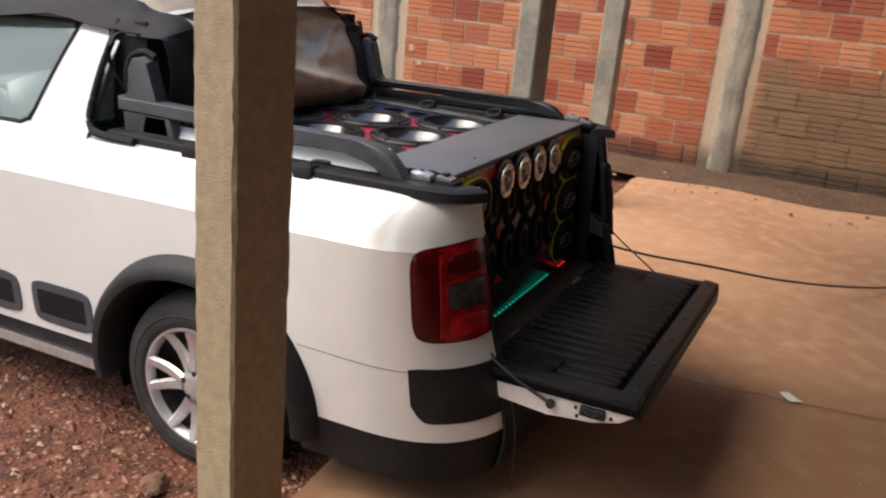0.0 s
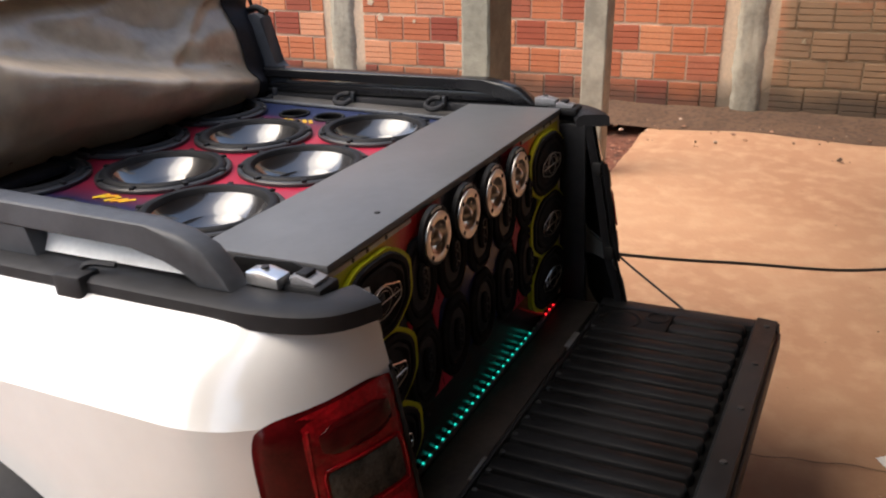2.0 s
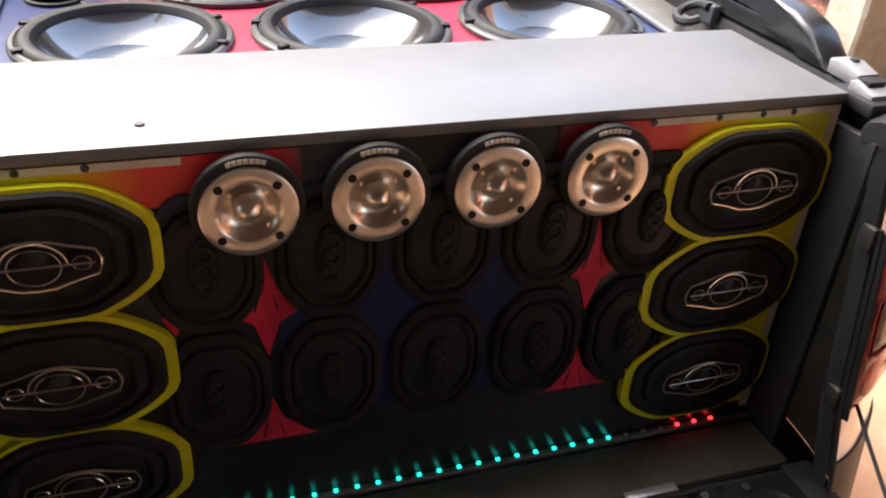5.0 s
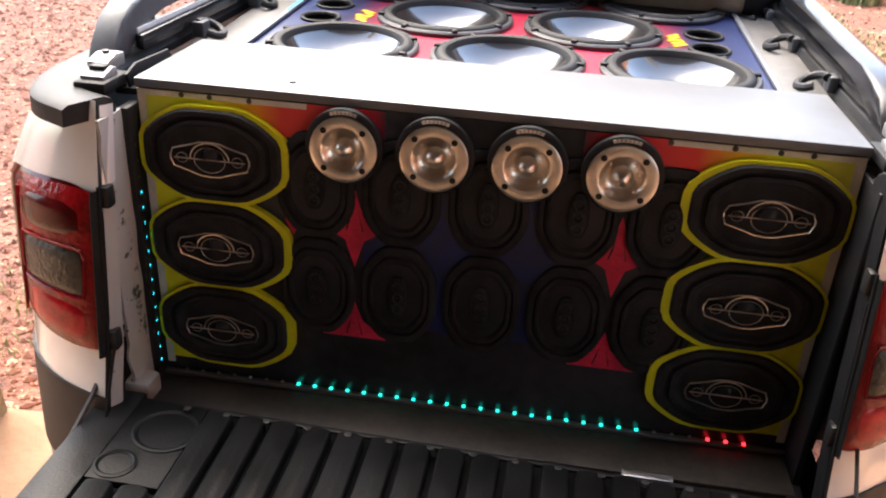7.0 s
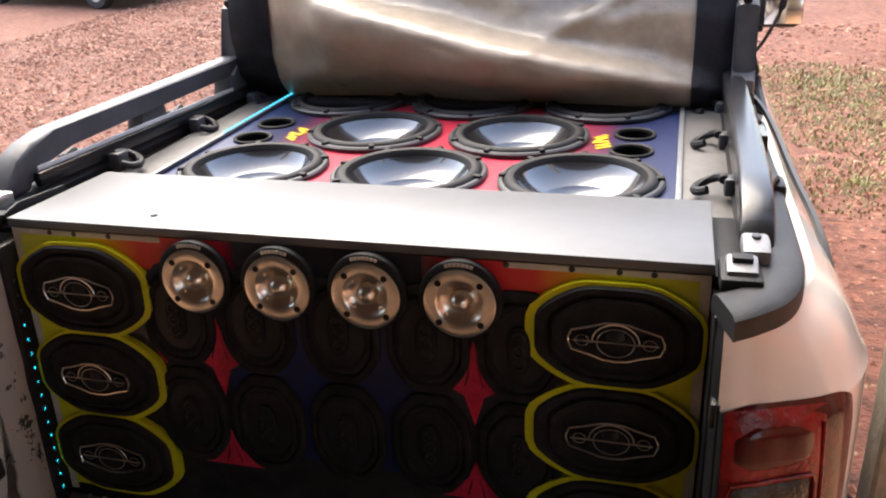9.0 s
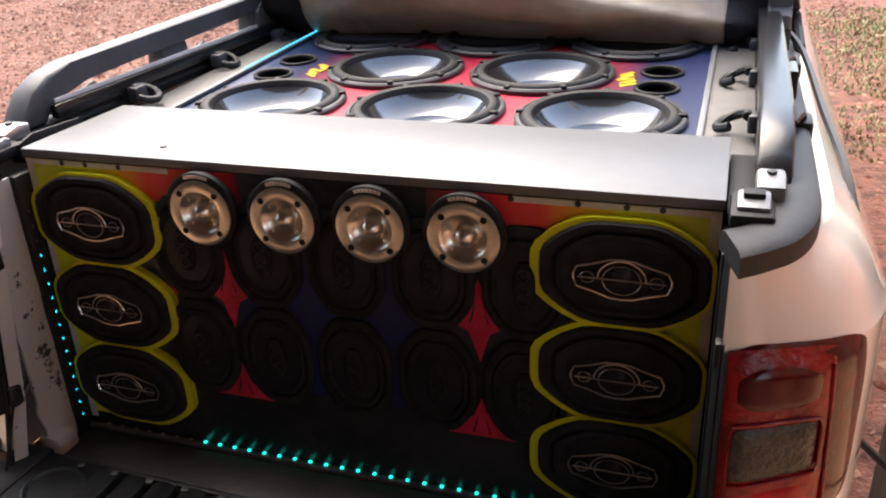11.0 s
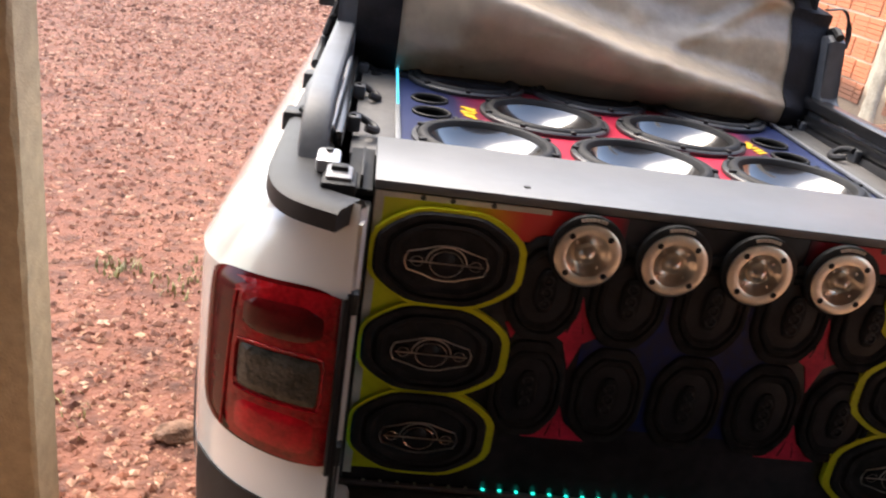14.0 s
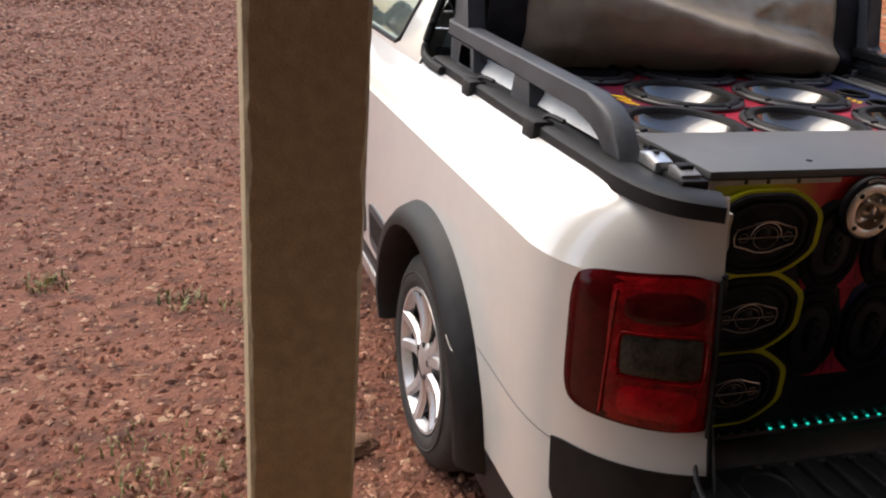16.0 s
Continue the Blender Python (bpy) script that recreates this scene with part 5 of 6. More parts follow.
bridge = part("tweeter_bridge", ring_stack(bmesh.new(), octagon(0.036, 0.082), [(1.0, 0.006), (1.0, 0.014), (0.85, 0.017)], UPFRONT), MID_DULL, mid)
for dz in (-0.022, 0.0, 0.022):
    part("tweeter", lathe(bmesh.new(), [(0.011, 0.014), (0.011, 0.019), (0.008, 0.0195), (0.006, 0.016), (0, 0.018)], 14, UPFRONT @ pose(0, dz, 0)), MID_CONE, bridge)
mid.matrix_world = TRUCK @ pose(-0.286, -0.001, 0.672)
for zc in (0.672, 0.872):
    for k in range(5):
        if (zc, k) != (0.672, 0):
            copy_thing(mid, TRUCK @ pose(-0.286 + 0.152 * k, -0.001, zc))


def bullet_tweeter():
    tw = thing("bullet_tweeter", "polished metal bullet tweeter with a black collar on the cabinet front", "tweeter", "bullet tweeters", m=Matrix())
    part("collar", lathe(bmesh.new(), [(0.060, 0.0), (0.0665, 0.004), (0.0665, 0.022), (0.062, 0.026), (0.05, 0.026)], 40, UPFLAT @ pose(0, 0.004, 0)), MATT_BLACK, tw, "black collar")
    bell = part("bell", lathe(bmesh.new(), [(0.058, 0.024), (0.0575, 0.030), (0.055, 0.032), (0.040, 0.032), (0.0375, 0.030), (0.034, 0.022), (0.028, 0.012), (0.021, 0.006), (0.018, 0.005)], 44, UPFLAT), BRUSHED, tw, "brushed metal horn")
    part("bullet", lathe(bmesh.new(), [(0.0185, 0.004), (0.0175, 0.018), (0.014, 0.028), (0.008, 0.036), (0.003, 0.040), (0, 0.041)], 24, UPFLAT), BRUSHED, bell, "pointed metal phase plug")
    for k in range(4):
        a = math.pi / 4 + math.pi / 2 * k
        part("screw", lathe(bmesh.new(), [(0.0055, 0.031), (0.0055, 0.0335), (0, 0.0335)], 10, UPFLAT @ pose(0.047 * math.cos(a), 0.047 * math.sin(a), 0)), MATT_BLACK, bell)
        part("web", boxed(-0.002, 0.002, -0.0025, 0.0025, 0, 0.001, m=UPFLAT @ pose(0.030 * math.cos(a), 0.030 * math.sin(a), 0.02)), BRUSHED, bell)
    for k in range(7):
        a = math.pi / 2 + (k - 3) * 0.105
        part("lettering_bar", boxed(-0.0028, 0.0028, -0.003, 0.003, 0, 0.0006, m=UPFLAT @ pose(0.0635 * math.cos(a), 0.004 + 0.0605 * math.sin(a), 0.026, 0, 0, math.degrees(a) - 90)), WHITE_PRINT, tw)
    return tw


bt = bullet_tweeter()
bt.matrix_world = TRUCK @ pose(-0.231, -0.010, 0.951)
for k in (1, 2, 3):
    copy_thing(bt, TRUCK @ pose(-0.231 + 0.154 * k, -0.010, 0.951))


def subwoofer():
    s = thing("subwoofer", "large black subwoofer with a glossy cone lying face up", "subwoofer", "subwoofers in the bed", m=Matrix())
    part("basket_rim", lathe(bmesh.new(), [(0.154, -0.004), (0.167, 0.0), (0.167, 0.007), (0.163, 0.0105), (0.157, 0.011), (0.153, 0.006)], 64), GASKET, s, "black pressed basket rim")
    part("surround", lathe(bmesh.new(), [(0.155, 0.006), (0.152, 0.0125), (0.147, 0.0165), (0.140, 0.018), (0.133, 0.0155), (0.128, 0.008), (0.126, 0.003)], 64), MATT_BLACK, s, "rolled rubber surround")
    part("cone", lathe(bmesh.new(), [(0.127, 0.004), (0.117, -0.010), (0.102, -0.023), (0.084, -0.036), (0.080, -0.038)], 64), CONE, s)
    part("dust_cap", lathe(bmesh.new(), [(0.082, -0.036), (0.076, -0.042), (0.061, -0.051), (0.042, -0.058), (0.021, -0.062), (0, -0.063)], 56), CONE, s, "glossy dished cone centre")
    for k in range(8):
        a = 2 * math.pi * k / 8 + 0.39
        part("clamp_screw", boxed(-0.011, 0.007, -0.0065, 0.0065, 0.005, 0.0165, 0.003, m=pose(0.158 * math.cos(a), 0.158 * math.sin(a), 0, 0, 0, math.degrees(a))), MATT_BLACK, s)
    return s


sub = subwoofer()
for k, (x, y) in enumerate(SUBS):
    m = TRUCK @ BOARD_TILT @ pose(x, y, 0.001 + 0.0004 * k, 0, 0, 13 * k)
    if k == 0:
        sub.matrix_world = m
    else:
        copy_thing(sub, m)

# bass ports and the stickers beside them
port = thing("bass_port", "round black bass port set into the board", "bass port", "bass ports", m=Matrix())
part("flange", lathe(bmesh.new(), [(0.049, 0.0), (0.049, 0.005), (0.046, 0.007), (0.041, 0.005), (0.040, 0.0)], 32), MATT_BLACK, port)
part("throat", lathe(bmesh.new(), [(0.041, 0.004), (0.038, 0.0), (0.037, -0.10), (0, -0.10)], 24), material("port_depth", (0.003, 0.003, 0.003), 0.9, spec=0.1), port)
for k, (xx, yy) in enumerate(PORTS):
    m = TRUCK @ BOARD_TILT @ pose(xx, yy, 0.0005)
    if k == 0:
        port.matrix_world = m
    else:
        copy_thing(port, m)
rng = random.Random(3)
for sx, xx in ((-1, -0.378), (1, 0.375)):
    st = thing("sticker", "orange and yellow sticker with unreadable lettering on the board", "sticker", "stickers", m=TRUCK @ BOARD_TILT @ pose(xx, 0.455 if sx < 0 else 0.47, 0.001))
    for k in range(5):
        a, r = rng.uniform(0, 6.28), 0.022
        part("lettering_bar", boxed(-0.02, 0.02, -0.006, 0.006, 0, 0.001 + 0.0003 * k, m=pose(0.006 * math.cos(a), -0.04 + 0.02 * k, 0, 0, 0, rng.uniform(20, 60) * sx)), ORANGE, st)

# light tape along the board and round the front
led = thing("led_tape", "flexible light tape with glowing teal and blue diodes", "light strip")
for sx in (-1, 1):
    t = part("tape", boxed(-0.006, 0.006, 0.0, 0.95, 0.0, 0.008, 0.002, m=BOARD_TILT @ pose(-0.559 if sx < 0 else 0.549, 0.02, 0.003)), LED_BODY, led, "pale silicone tape")
    for k in range(26):
        part("diode", boxed(-0.003, 0.003, -0.004, 0.004, 0.0, 0.002, m=BOARD_TILT @ pose(-0.559, 0.42 + 0.02 * k, 0.0115)), LED_DIM, t) if sx < 0 and k < 24 else None
for sx in (-1, 1):
    t = part("tape", boxed(min(sx * 0.607, sx * 0.613), max(sx * 0.607, sx * 0.613), -0.020, -0.008, 0.440, 0.985, 0.002), LED_BODY, led, "pale silicone tape")
    for k in range(16):
        zc = 0.47 + 0.03 * k
        mat = LED_BLUE if sx < 0 and k < 13 else LED_GREEN if sx > 0 and 8 < k < 13 else LED_OFF
        part("diode", boxed(-0.003, 0.003, -0.002, 0.002, -0.003, 0.003, m=pose(sx * 0.6075, -0.0205, zc)), mat, t)
t = part("tape", boxed(-0.607, 0.607, -0.012, -0.001, 0.4265, 0.4405, 0.002), LED_BODY, led, "pale silicone tape")
for k in range(34):
    xc = -0.56 + 0.033 * k
    mat = LED_RED if 0.44 < xc < 0.53 else LED_ON if -0.34 < xc < 0.34 else LED_OFF
    part("diode", boxed(-0.003, 0.003, -0.0025, 0.0025, 0, 0.003, m=pose(xc, -0.0045, 0.4405)), mat, t)

# canvas bed cover, thrown forward over the cab
cover = thing("tonneau_cover", "beige canvas bed cover with black edges thrown over the cab", "canvas cover")


def cover_pt(u, v):
    """u across the truck, v from the foot in the bed up and over the roof."""
    x = -0.66 + 1.32 * u
    side = 1 - u
    prof_y = lerp_table([(0, 1.13), (0.12, 1.10), (0.28, 1.12), (0.45, 1.18), (0.62, 1.30), (0.8, 1.6), (1, 2.05)], v)
    prof_z = lerp_table([(0, 1.02), (0.12, 1.10), (0.28, 1.24), (0.45, 1.38), (0.62, 1.50), (0.8, 1.54), (1, 1.50)], v)
    belly = math.sin(math.pi * min(1, v / 0.75))
    d = v - lerp_table([(0, 0.62), (0.10, 0.46), (0.20, 0.34), (0.32, 0.27), (0.5, 0.21), (0.7, 0.155), (0.9, 0.09), (1, 0.05)], u)
    fold = 0.13 * math.exp(-(d / (0.045 if d > 0 else 0.16)) ** 2) * max(0.0, math.sin(math.pi * min(1.0, u * 0.94 + 0.03))) ** 0.5
    e = v - 0.75 + 0.35 * u
    crease = 0.022 * math.exp(-(e / 0.03) ** 2) + 0.015 * math.exp(-((v - 0.30 - 0.9 * (u - 0.72)) / 0.025) ** 2) * (u > 0.6)
    y = prof_y - 0.10 * side * belly - fold - crease + 0.020 * noise.noise((u * 3.2, v * 4, 1)) + 0.016 * noise.noise((u * 7, v * 9 + 3 * u, 5)) + 0.006 * noise.noise((u * 15, v * 19, 2))
    z = prof_z + 0.5 * fold * v + 0.015 * noise.noise((u * 4, v * 4, 9)) - 0.11 * (2 * u - 1) ** 6 * min(1.0, max(0.0, (v - 0.4) / 0.2))
    return Vector((x, y, z))


part("cloth", grid(bmesh.new(), cover_pt, 60, 60, thick=0.004), CANVAS, cover, "beige coated canvas", angle=80)
for sx in (0, 1):
    part("binding", grid(bmesh.new(), lambda u, v: cover_pt((0.0 - 0.02 + 0.09 * u) if sx == 0 else (0.93 + 0.09 * u), v) + Vector((0, -0.008 - 0.01 * math.sin(math.pi * u), 0.003)), 6, 60, thick=0.004), CANVAS_EDGE, cover, "black edge binding")
for sx in (-1, 1):
    part("strap", tube(bmesh.new(), smooth_path([(sx * 0.67, 1.16, 1.36), (sx * 0.75, 1.2, 1.36), (sx * 0.78, 1.2, 1.28), (sx * 0.74, 1.18, 1.18), (sx * 0.69, 1.16, 1.12)], 5), 0.009, 6, flat=0.3), CANVAS_EDGE, cover, "hanging black strap")
part("foot_hem", boxed(-0.63, 0.63, 1.05, 1.16, 1.005, 1.03, 0.01), CANVAS_EDGE, cover)

# ---- loose things round the truck ----
cable = thing("power_cable", "thin black power cable trailing over the dusty pad", "cable", m=Matrix())
pts = smooth_path([(0.835, 0.20, 0.56), (1.08, 0.10, 0.40), (1.38, -0.12, 0.28), (1.58, -0.42, 0.23), (1.85, -0.80, 0.16), (2.3, -1.15, 0.07), (2.75, -1.45, 0.014), (3.25, -1.75, 0.012)], 10)
part("sheath", tube(bmesh.new(), [Vector((q.x, q.y, max(q.z, 0.010))) for q in pts], 0.0065, 6), CABLE, cable)
wire = thing("power_cable", "black cable running along the truck's bed side", "cable")
part("sheath", tube(bmesh.new(), smooth_path([(0.66, 1.25, 1.07), (0.735, 1.0, 1.045), (0.765, 0.55, 1.01), (0.79, 0.30, 0.97), (0.815, 0.17, 0.86), (0.83, 0.16, 0.70), (0.838, 0.18, 0.58)], 8), 0.008, 6), CABLE, wire)
wire2 = thing("dangling_wire", "thin black wire hanging from the bumper corner", "wire")
part("wire", tube(bmesh.new(), smooth_path([(-0.612, -0.15, 0.62), (-0.618, -0.225, 0.45), (-0.63, -0.275, 0.28), (-0.66, -0.29, 0.08)], 6), 0.003, 5), CABLE, wire2)

scrap = thing("paper_scrap", "crumpled white scrap of paper on the dusty pad", "paper", m=pose(0.765, -0.99, 0.004, 0, 0, 40))
part("sheet", grid(bmesh.new(), lambda u, v: Vector(((u - 0.5) * 0.085 * (1 - 0.3 * v), (v - 0.5) * 0.055 + 0.01 * u, 0.004 + 0.010 * u * v + 0.004 * noise.noise((u * 5, v * 5, 0)))), 8, 6, thick=0.001), PAPER, scrap)

# ---- yard: stones, litter, grass, what stands beyond ----
def scatter(name, count, area, size, mat, label, category, flat=0.55, seed=1, avoid_pad=True, base=None, clump=0.0):
    """Many small uneven stones pressed into the ground, in one mesh."""
    r = np.random.RandomState(seed)
    verts, faces = [], []
    oct_v = np.array([(1, 0, 0), (0, 1, 0), (-1, 0, 0), (0, -1, 0), (0, 0, 1), (0, 0, -1)], float)
    oct_f = [(0, 1, 4), (1, 2, 4), (2, 3, 4), (3, 0, 4), (1, 0, 5), (2, 1, 5), (3, 2, 5), (0, 3, 5)]
    x0, x1, y0, y1 = area
    n = 0
    while n < count:
        x, y = r.uniform(x0, x1), y0 + (y1 - y0) * r.uniform(0, 1) ** 1.5
        if avoid_pad and y < pad_edge(x) + 0.02:
            continue
        if clump and noise.noise((x * 1.7, y * 1.7, seed)) < r.uniform(-0.6, 0.45) * clump:
            continue
        n += 1
        s = size[0] + (size[1] - size[0]) * r.uniform(0, 1) ** 3
        s *= 1 + 0.08 * max(0, y - 2)
        v = oct_v * (s * r.uniform(0.6, 1.3, (6, 1))) * np.array([1.0, r.uniform(0.5, 1), flat * r.uniform(0.5, 1.2)])
        a = r.uniform(0, 6.283)
        c, d = math.cos(a), math.sin(a)
        v = v @ np.array([[c, d, 0], [-d, c, 0], [0, 0, 1]])
        z = (ground_height(x, y) if base is None else base) + s * flat * 0.25
        k = len(verts)
        verts += [(p[0] + x, p[1] + y, p[2] + z) for p in v]
        faces += [(k + a1, k + b1, k + c1) for a1, b1, c1 in oct_f]
    me = bpy.data.meshes.new(name)
    me.from_pydata(verts, [], faces)
    me.materials.append(mat)
    return tagged(new(name, me), label, category, kind="stuff")


scatter("gravel_stones", 80000, (-8.0, -0.7, 0.3, 13.0), (0.006, 0.024), STONE, "small red and tan stones covering the yard", "gravel", flat=0.66, seed=2)
scatter("gravel_chips", 9000, (0.7, 4.2, 0.5, 9.5), (0.006, 0.026), STONE, "small red and tan stones beside the truck", "gravel", seed=3)
LITTER = random_material("dry_leaf", [(0.30, 0.17, 0.10), (0.24, 0.11, 0.06), (0.38, 0.25, 0.15), (0.17, 0.075, 0.045)], island=True, bump_scale=80)
scatter("leaf_litter", 6500, (-6.0, 3.8, 0.5, 8.0), (0.008, 0.024), LITTER, "dry curled leaves lying among the stones", "leaf litter", flat=0.14, seed=4, clump=1.0)
scatter("wall_rubble", 200, (3.85, 4.75, -2.5, 3.5), (0.006, 0.030), random_material("rubble", [(0.30, 0.18, 0.11), (0.14, 0.09, 0.06), (0.42, 0.22, 0.13), (0.5, 0.42, 0.33)], island=True), "crumbled mortar and brick bits along the wall", "rubble", seed=6, avoid_pad=False, base=0.012)
scatter("pad_grit", 420, (-1.6, 4.2, -2.6, 0.3), (0.003, 0.008), random_material("grit", [(0.30, 0.17, 0.09), (0.45, 0.30, 0.2)], island=True), "fine grit on the dusty pad", "grit", seed=8, avoid_pad=False, base=0.002)

stone = thing("rock", "rough brown rock lying in the gravel beside the wheel", "rock", m=pose(-1.07, 0.80, -0.085, 0, 0, 30))
bm = bmesh.new()
bmesh.ops.create_icosphere(bm, subdivisions=3, radius=0.055)
for v in bm.verts:
    v.co = Vector((v.co.x * 1.25, v.co.y * 0.8, v.co.z * 0.55)) * (1 + 0.35 * noise.noise(v.co * 22) + 0.15 * noise.noise(v.co * 60))
part("rock_body", bm, material("rock_brown", (0.17, 0.09, 0.055), 0.9, var=0.4, scale=20, bump=0.8, bump_scale=120), stone, angle=25)


def grass(name, x, y, radius, blades, seed, height=0.07, label="sparse green grass tuft growing in the gravel"):
    r = random.Random(seed)
    verts, faces = [], []
    for _ in range(blades):
        a, d = r.uniform(0, 6.283), radius * r.random() ** 0.7
        px, py = x + d * math.cos(a), y + d * math.sin(a)
        z = ground_height(px, py)
        h, w = height * r.uniform(0.4, 1.2), r.uniform(0.002, 0.005) * (1 + 0.1 * max(0, y))
        b, lean = r.uniform(0, 6.283), r.uniform(0.2, 1.1) * h
        cx, cy = math.cos(b), math.sin(b)
        k = len(verts)
        verts += [(px - cy * w, py + cx * w, z), (px + cy * w, py - cx * w, z), (px + cx * lean * 0.4 + cy * w * 0.8, py + cy * lean * 0.4 - cx * w * 0.8, z + h * 0.7), (px + cx * lean * 0.4 - cy * w * 0.8, py + cy * lean * 0.4 + cx * w * 0.8, z + h * 0.7), (px + cx * lean, py + cy * lean, z + h)]
        faces += [(k, k + 1, k + 2, k + 3), (k + 3, k + 2, k + 4)]
    me = bpy.data.meshes.new(name)
    me.from_pydata(verts, [], faces)
    me.materials.append(LEAF_GREEN if height > 0.1 else LEAF)
    return tagged(new(name, me), label, "grass", kind="stuff")


grass("grass_tuft", -1.20, 1.85, 0.22, 130, 1, 0.035)
grass("grass_tuft", -1.55, 1.90, 0.10, 60, 2, 0.04)
grass("grass_tuft", -2.07, 2.14, 0.10, 60, 3, 0.04)
grass("grass_patch", -1.62, 0.78, 0.30, 190, 4, 0.035, "thin yellow-green grass at the foot of the carport post")
grass("grass_tuft", 2.80, 7.5, 0.26, 700, 5, 0.17)
grass("grass_patch", 2.1, 5.4, 1.0, 4000, 6, 0.03, "thin yellowing grass patch beside the truck")
grass("grass_patch", 1.7, 6.6, 0.8, 2500, 7, 0.03, "thin yellowing grass patch beside the truck")
grass("grass_patch", 1.6, 3.9, 0.6, 1500, 8, 0.025, "thin yellowing grass patch beside the truck")

# motorcycle parked by the wall
moto = thing("motorcycle", "red and black motorcycle resting on its side stand on the pad", "motorcycle", m=pose(3.50, -1.83, 0.0, 3, 0, 0))
for xx, nm in ((-0.62, "rear_wheel"), (0.68, "front_wheel")):
    w = part(nm, lathe(bmesh.new(), [(0.235, -0.03), (0.275, -0.045), (0.30, -0.02), (0.305, 0.0), (0.30, 0.02), (0.275, 0.045), (0.235, 0.03)], 40, pose(xx, 0, 0.305, 90, 0, 0), closed=True), RUBBER, moto, "black motorcycle tyre")
    part("rim", lathe(bmesh.new(), [(0.238, -0.02), (0.225, -0.015), (0.225, 0.015), (0.238, 0.02)], 36, pose(xx, 0, 0.305, 90, 0, 0), closed=True), CHROME, w)
    part("hub", lathe(bmesh.new(), [(0, -0.05), (0.05, -0.05), (0.05, 0.05), (0, 0.05)], 16, pose(xx, 0, 0.305, 90, 0, 0)), DARK_METAL, w)
    for k in range(12):
        a = 6.2832 * k / 12
        part("spoke", tube(bmesh.new(), [(xx + 0.04 * math.cos(a), 0.02 * (-1) ** k, 0.305 + 0.04 * math.sin(a)), (xx + 0.23 * math.cos(a + 0.2), 0, 0.305 + 0.23 * math.sin(a + 0.2))], 0.0025, 4), CHROME, w)
bm = bmesh.new()
bmesh.ops.create_uvsphere(bm, u_segments=28, v_segments=18, radius=1)
for v in bm.verts:
    v.co = Vector((0.12 + 0.27 * v.co.x, 0.15 * v.co.y * (1 + 0.25 * v.co.x), 0.80 + 0.12 * v.co.z + 0.04 * v.co.x))
part("fuel_tank", bm, MOTO_RED, moto, "glossy red fuel tank")
for sy in (-1, 1):
    part("tank_shroud", prism(bmesh.new(), [(0.10, 0.86), (0.42, 0.90), (0.50, 0.78), (0.34, 0.62), (0.20, 0.68), (0.02, 0.74)], "y", sy * 0.14, sy * 0.20, 0.02), MOTO_RED, moto, "red tank shroud")
    part("shroud_mark", prism(bmesh.new(), [(0.24, 0.84), (0.36, 0.80), (0.28, 0.72)], "y", sy * 0.2005, sy * 0.2015), WHITE_PRINT, moto, "pale flash on the shroud")
    part("fork_leg", tube(bmesh.new(), [(0.68, sy * 0.09, 0.305), (0.46, sy * 0.09, 0.95)], 0.022, 10), CHROME, moto, "chrome fork leg")
    part("shock", tube(bmesh.new(), [(-0.56, sy * 0.11, 0.34), (-0.38, sy * 0.11, 0.70)], 0.024, 10), CHROME, moto)
    part("footrest", tube(bmesh.new(), [(0.0, sy * 0.08, 0.30), (0.0, sy * 0.24, 0.29)], 0.016, 8), RUBBER, moto)
    part("side_panel", prism(bmesh.new(), [(-0.32, 0.72), (0.02, 0.74), (-0.04, 0.54), (-0.24, 0.52)], "y", sy * 0.09, sy * 0.13, 0.015), MOTO_RED, moto, "red side panel")
    part("handlebar", tube(bmesh.new(), smooth_path([(0.42, 0, 1.0), (0.40, sy * 0.12, 1.06), (0.34, sy * 0.36, 1.05)], 4), 0.012, 8), DARK_METAL, moto)
part("seat", prism(bmesh.new(), [(-0.68, 0.82), (-0.60, 0.87), (-0.20, 0.82), (0.0, 0.80), (0.0, 0.73), (-0.60, 0.76)], "y", -0.12, 0.12, 0.03, 3), MATT_BLACK, moto, "black padded seat")
eng = part("engine", boxed(-0.10, 0.24, -0.12, 0.12, 0.22, 0.46, 0.03), DARK_METAL, moto, "dark metal engine")
part("cylinder", boxed(0.08, 0.24, -0.08, 0.08, 0.44, 0.64, 0.02), DARK_METAL, eng)
part("gear_case", lathe(bmesh.new(), [(0.12, 0.0), (0.12, 0.03), (0.09, 0.045), (0, 0.045)], 24, pose(0.05, 0.12, 0.33, -90, 0, 0)), DARK_METAL, eng)
part("frame", tube(bmesh.new(), smooth_path([(0.46, 0, 0.92), (0.36, 0, 0.5), (0.2, 0, 0.22), (-0.2, 0, 0.24), (-0.3, 0, 0.6), (-0.62, 0, 0.78)], 5), 0.022, 8), MATT_BLACK, moto, "black tubular frame")
part("swing_arm", tube(bmesh.new(), [(-0.2, 0.09, 0.3), (-0.62, 0.09, 0.305)], 0.02, 8), MATT_BLACK, moto)
part("side_stand", tube(bmesh.new(), [(-0.08, 0.12, 0.24), (-0.16, 0.27, 0.0)], 0.013, 8), DARK_METAL, moto, "side stand")
part("exhaust", tube(bmesh.new(), smooth_path([(0.26, -0.1, 0.5), (0.34, -0.12, 0.3), (0.1, -0.16, 0.24), (-0.7, -0.16, 0.36)], 5), 0.035, 10), CHROME, moto, "chrome exhaust pipe")
part("rear_mudguard", grid(bmesh.new(), lambda u, v: Vector((-0.62 - 0.34 * math.cos(0.4 + 1.9 * u), (v - 0.5) * 0.15, 0.305 + 0.34 * math.sin(0.4 + 1.9 * u))), 16, 4, thick=0.006), MATT_BLACK, moto)
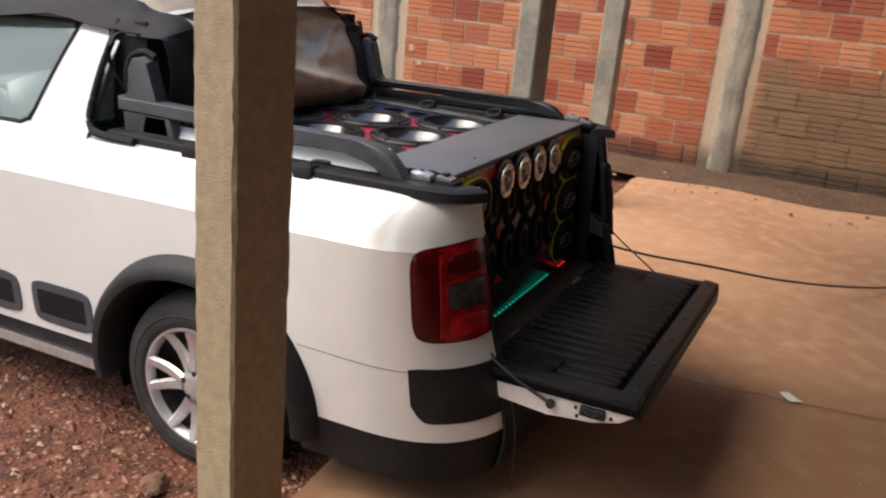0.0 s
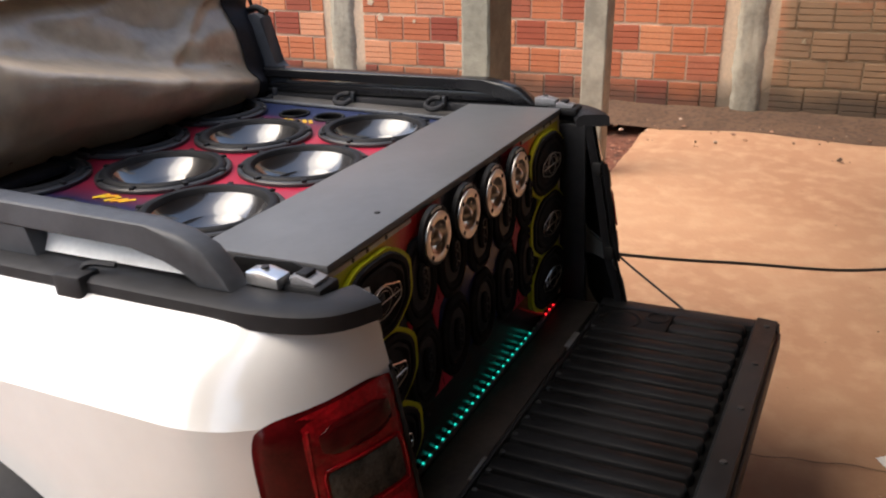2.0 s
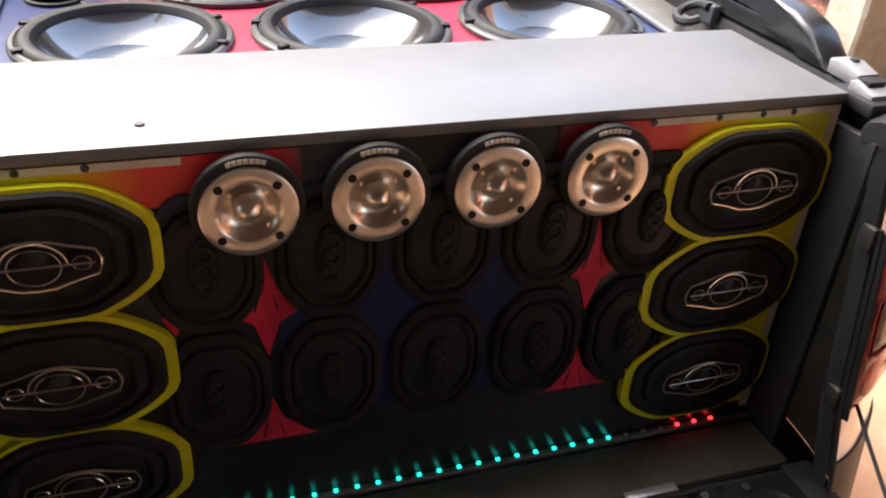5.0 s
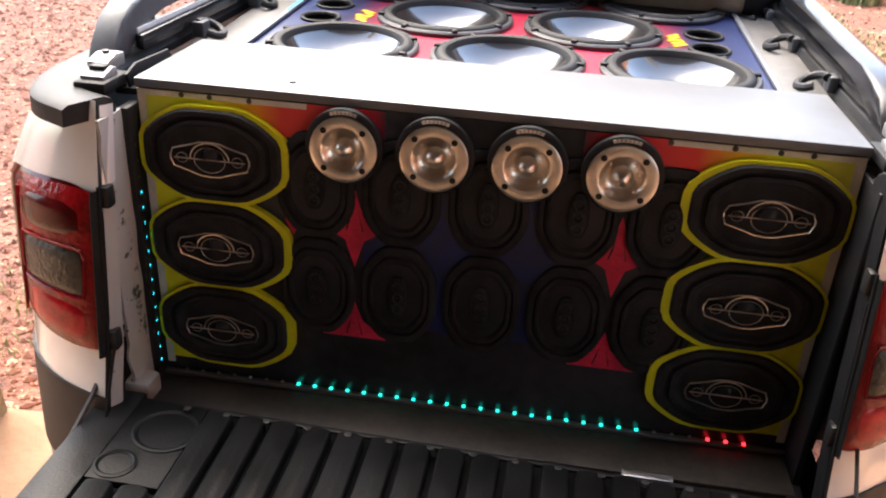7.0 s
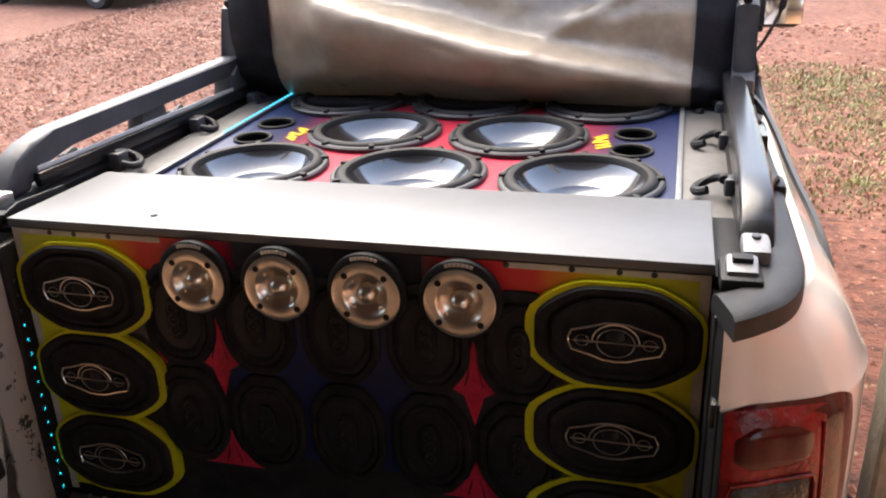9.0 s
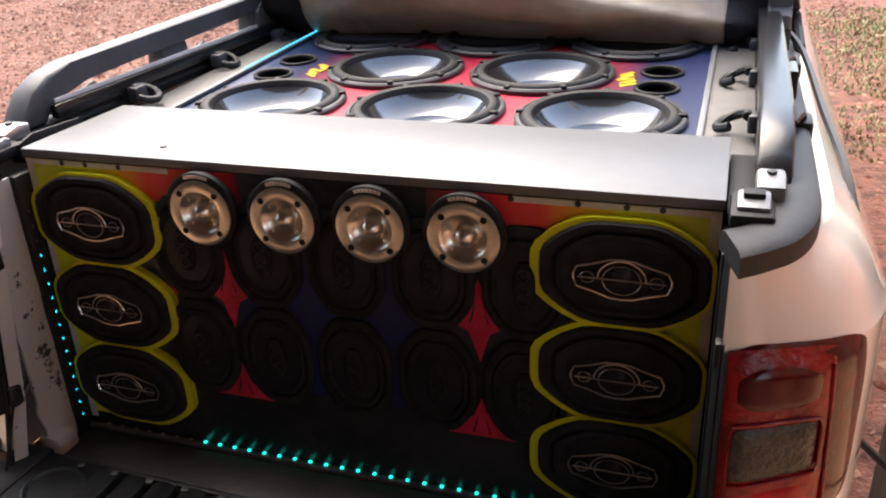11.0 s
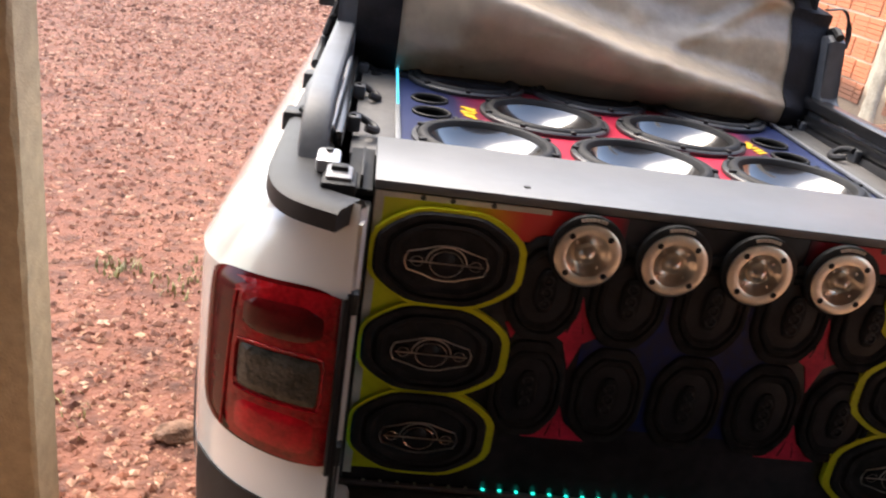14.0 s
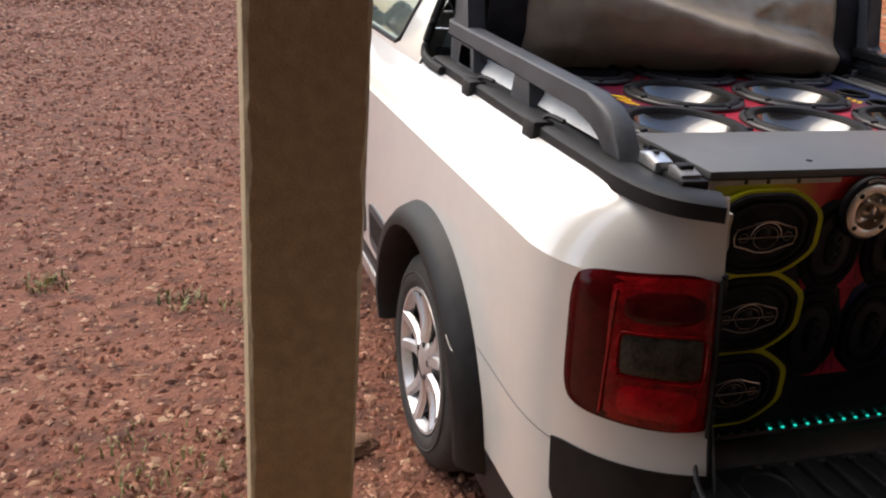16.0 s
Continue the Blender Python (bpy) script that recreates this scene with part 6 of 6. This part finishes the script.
part("headlamp", lathe(bmesh.new(), [(0, -0.06), (0.07, -0.05), (0.085, 0.0), (0.07, 0.01), (0, 0.012)], 20, pose(0.58, 0, 0.93, 0, 90, 0)), CHROME, moto)

# a white car and a pale box standing beyond, in the yard
def parked_car(m, label):
    car = thing("parked_car", label, "car", "", m=m)
    body = bmesh.new()
    bmesh.ops.create_cube(body, size=1)
    bmesh.ops.subdivide_edges(body, edges=list(body.edges), cuts=7, use_grid_fill=True)
    for v in body.verts:
        p = v.co * 2
        n = (abs(p.x) ** 4 + abs(p.y) ** 5 + abs(p.z) ** 5) ** (1 / 5)
        p = p / max(n, 1e-6) * max(abs(p.x), abs(p.y), abs(p.z))
        v.co = Vector((0.86 * p.x, 2.05 * p.y, 0.62 + 0.40 * p.z))
    part("body", body, PAINT, car, "white car body")
    part("cabin", prism(bmesh.new(), [(-1.5, 0.95), (1.0, 0.95), (0.45, 1.45), (-1.0, 1.48)], "x", -0.70, 0.70, 0.08, 4), GLASS, car, "tinted glasshouse")
    part("roof", prism(bmesh.new(), [(-1.05, 1.45), (0.5, 1.43), (0.35, 1.50), (-0.9, 1.52)], "x", -0.62, 0.62, 0.03, 3), PAINT, car)
    part("lower_trim", boxed(-0.84, 0.84, -1.95, 1.95, 0.18, 0.30, 0.04), BLACK_PLASTIC, car)
    for sx in (-1, 1):
        for yy in (-1.3, 1.3):
            w = part("wheel", lathe(bmesh.new(), [(0.2, -0.09), (0.29, -0.09), (0.31, -0.05), (0.31, 0.05), (0.29, 0.09), (0.2, 0.09)], 32, pose(sx * 0.78, yy, 0.31, 0, 90, 0), closed=True), RUBBER, car)
            part("rim", lathe(bmesh.new(), [(0.2, -0.08), (0.2, 0.08), (0.1, 0.085), (0, 0.085)], 24, pose(sx * 0.78, yy, 0.31, 0, 90 * sx, 0)), ALLOY, w)
    return car


tank = thing("water_tank", "large white rounded plastic water tank standing in the gravel yard", "water tank", m=pose(3.80, 8.95, -0.27))
tank_prof = [(0.0, 0.03), (0.34, 0.04), (0.55, 0.13), (0.73, 0.28), (0.85, 0.50), (0.90, 0.76), (0.905, 0.80), (0.90, 0.84), (0.86, 1.08), (0.74, 1.32), (0.56, 1.48), (0.36, 1.56), (0.32, 1.58), (0.30, 1.60)]
part("shell", lathe(bmesh.new(), tank_prof, 56), PAINT, tank, "white moulded shell")
part("lid", lathe(bmesh.new(), [(0.33, 1.58), (0.33, 1.63), (0.30, 1.66), (0.10, 1.68), (0, 1.68)], 32), PAINT, tank, "round screw lid")
part("base_ring", lathe(bmesh.new(), [(0.36, 0.0), (0.42, 0.0), (0.42, 0.07), (0.36, 0.07)], 32, closed=True), BLACK_PLASTIC, tank, "dark base ring")
parked_car(pose(-9.6, 12.2, -0.26, 0, 0, 75), "white car parked at the far side of the yard")
chest = thing("chest_freezer", "old white chest freezer with a dark rim standing in the yard", "freezer", m=pose(3.62, 12.75, -0.26, 0, 0, -50))
part("box", boxed(-0.75, 0.75, -0.4, 0.4, 0.08, 0.95, 0.03), PAINT, chest)
part("lid", boxed(-0.77, 0.77, -0.42, 0.42, 0.95, 1.02, 0.02), PAINT, chest)
part("plinth", boxed(-0.76, 0.76, -0.41, 0.41, 0.0, 0.09, 0.01), BLACK_PLASTIC, chest)
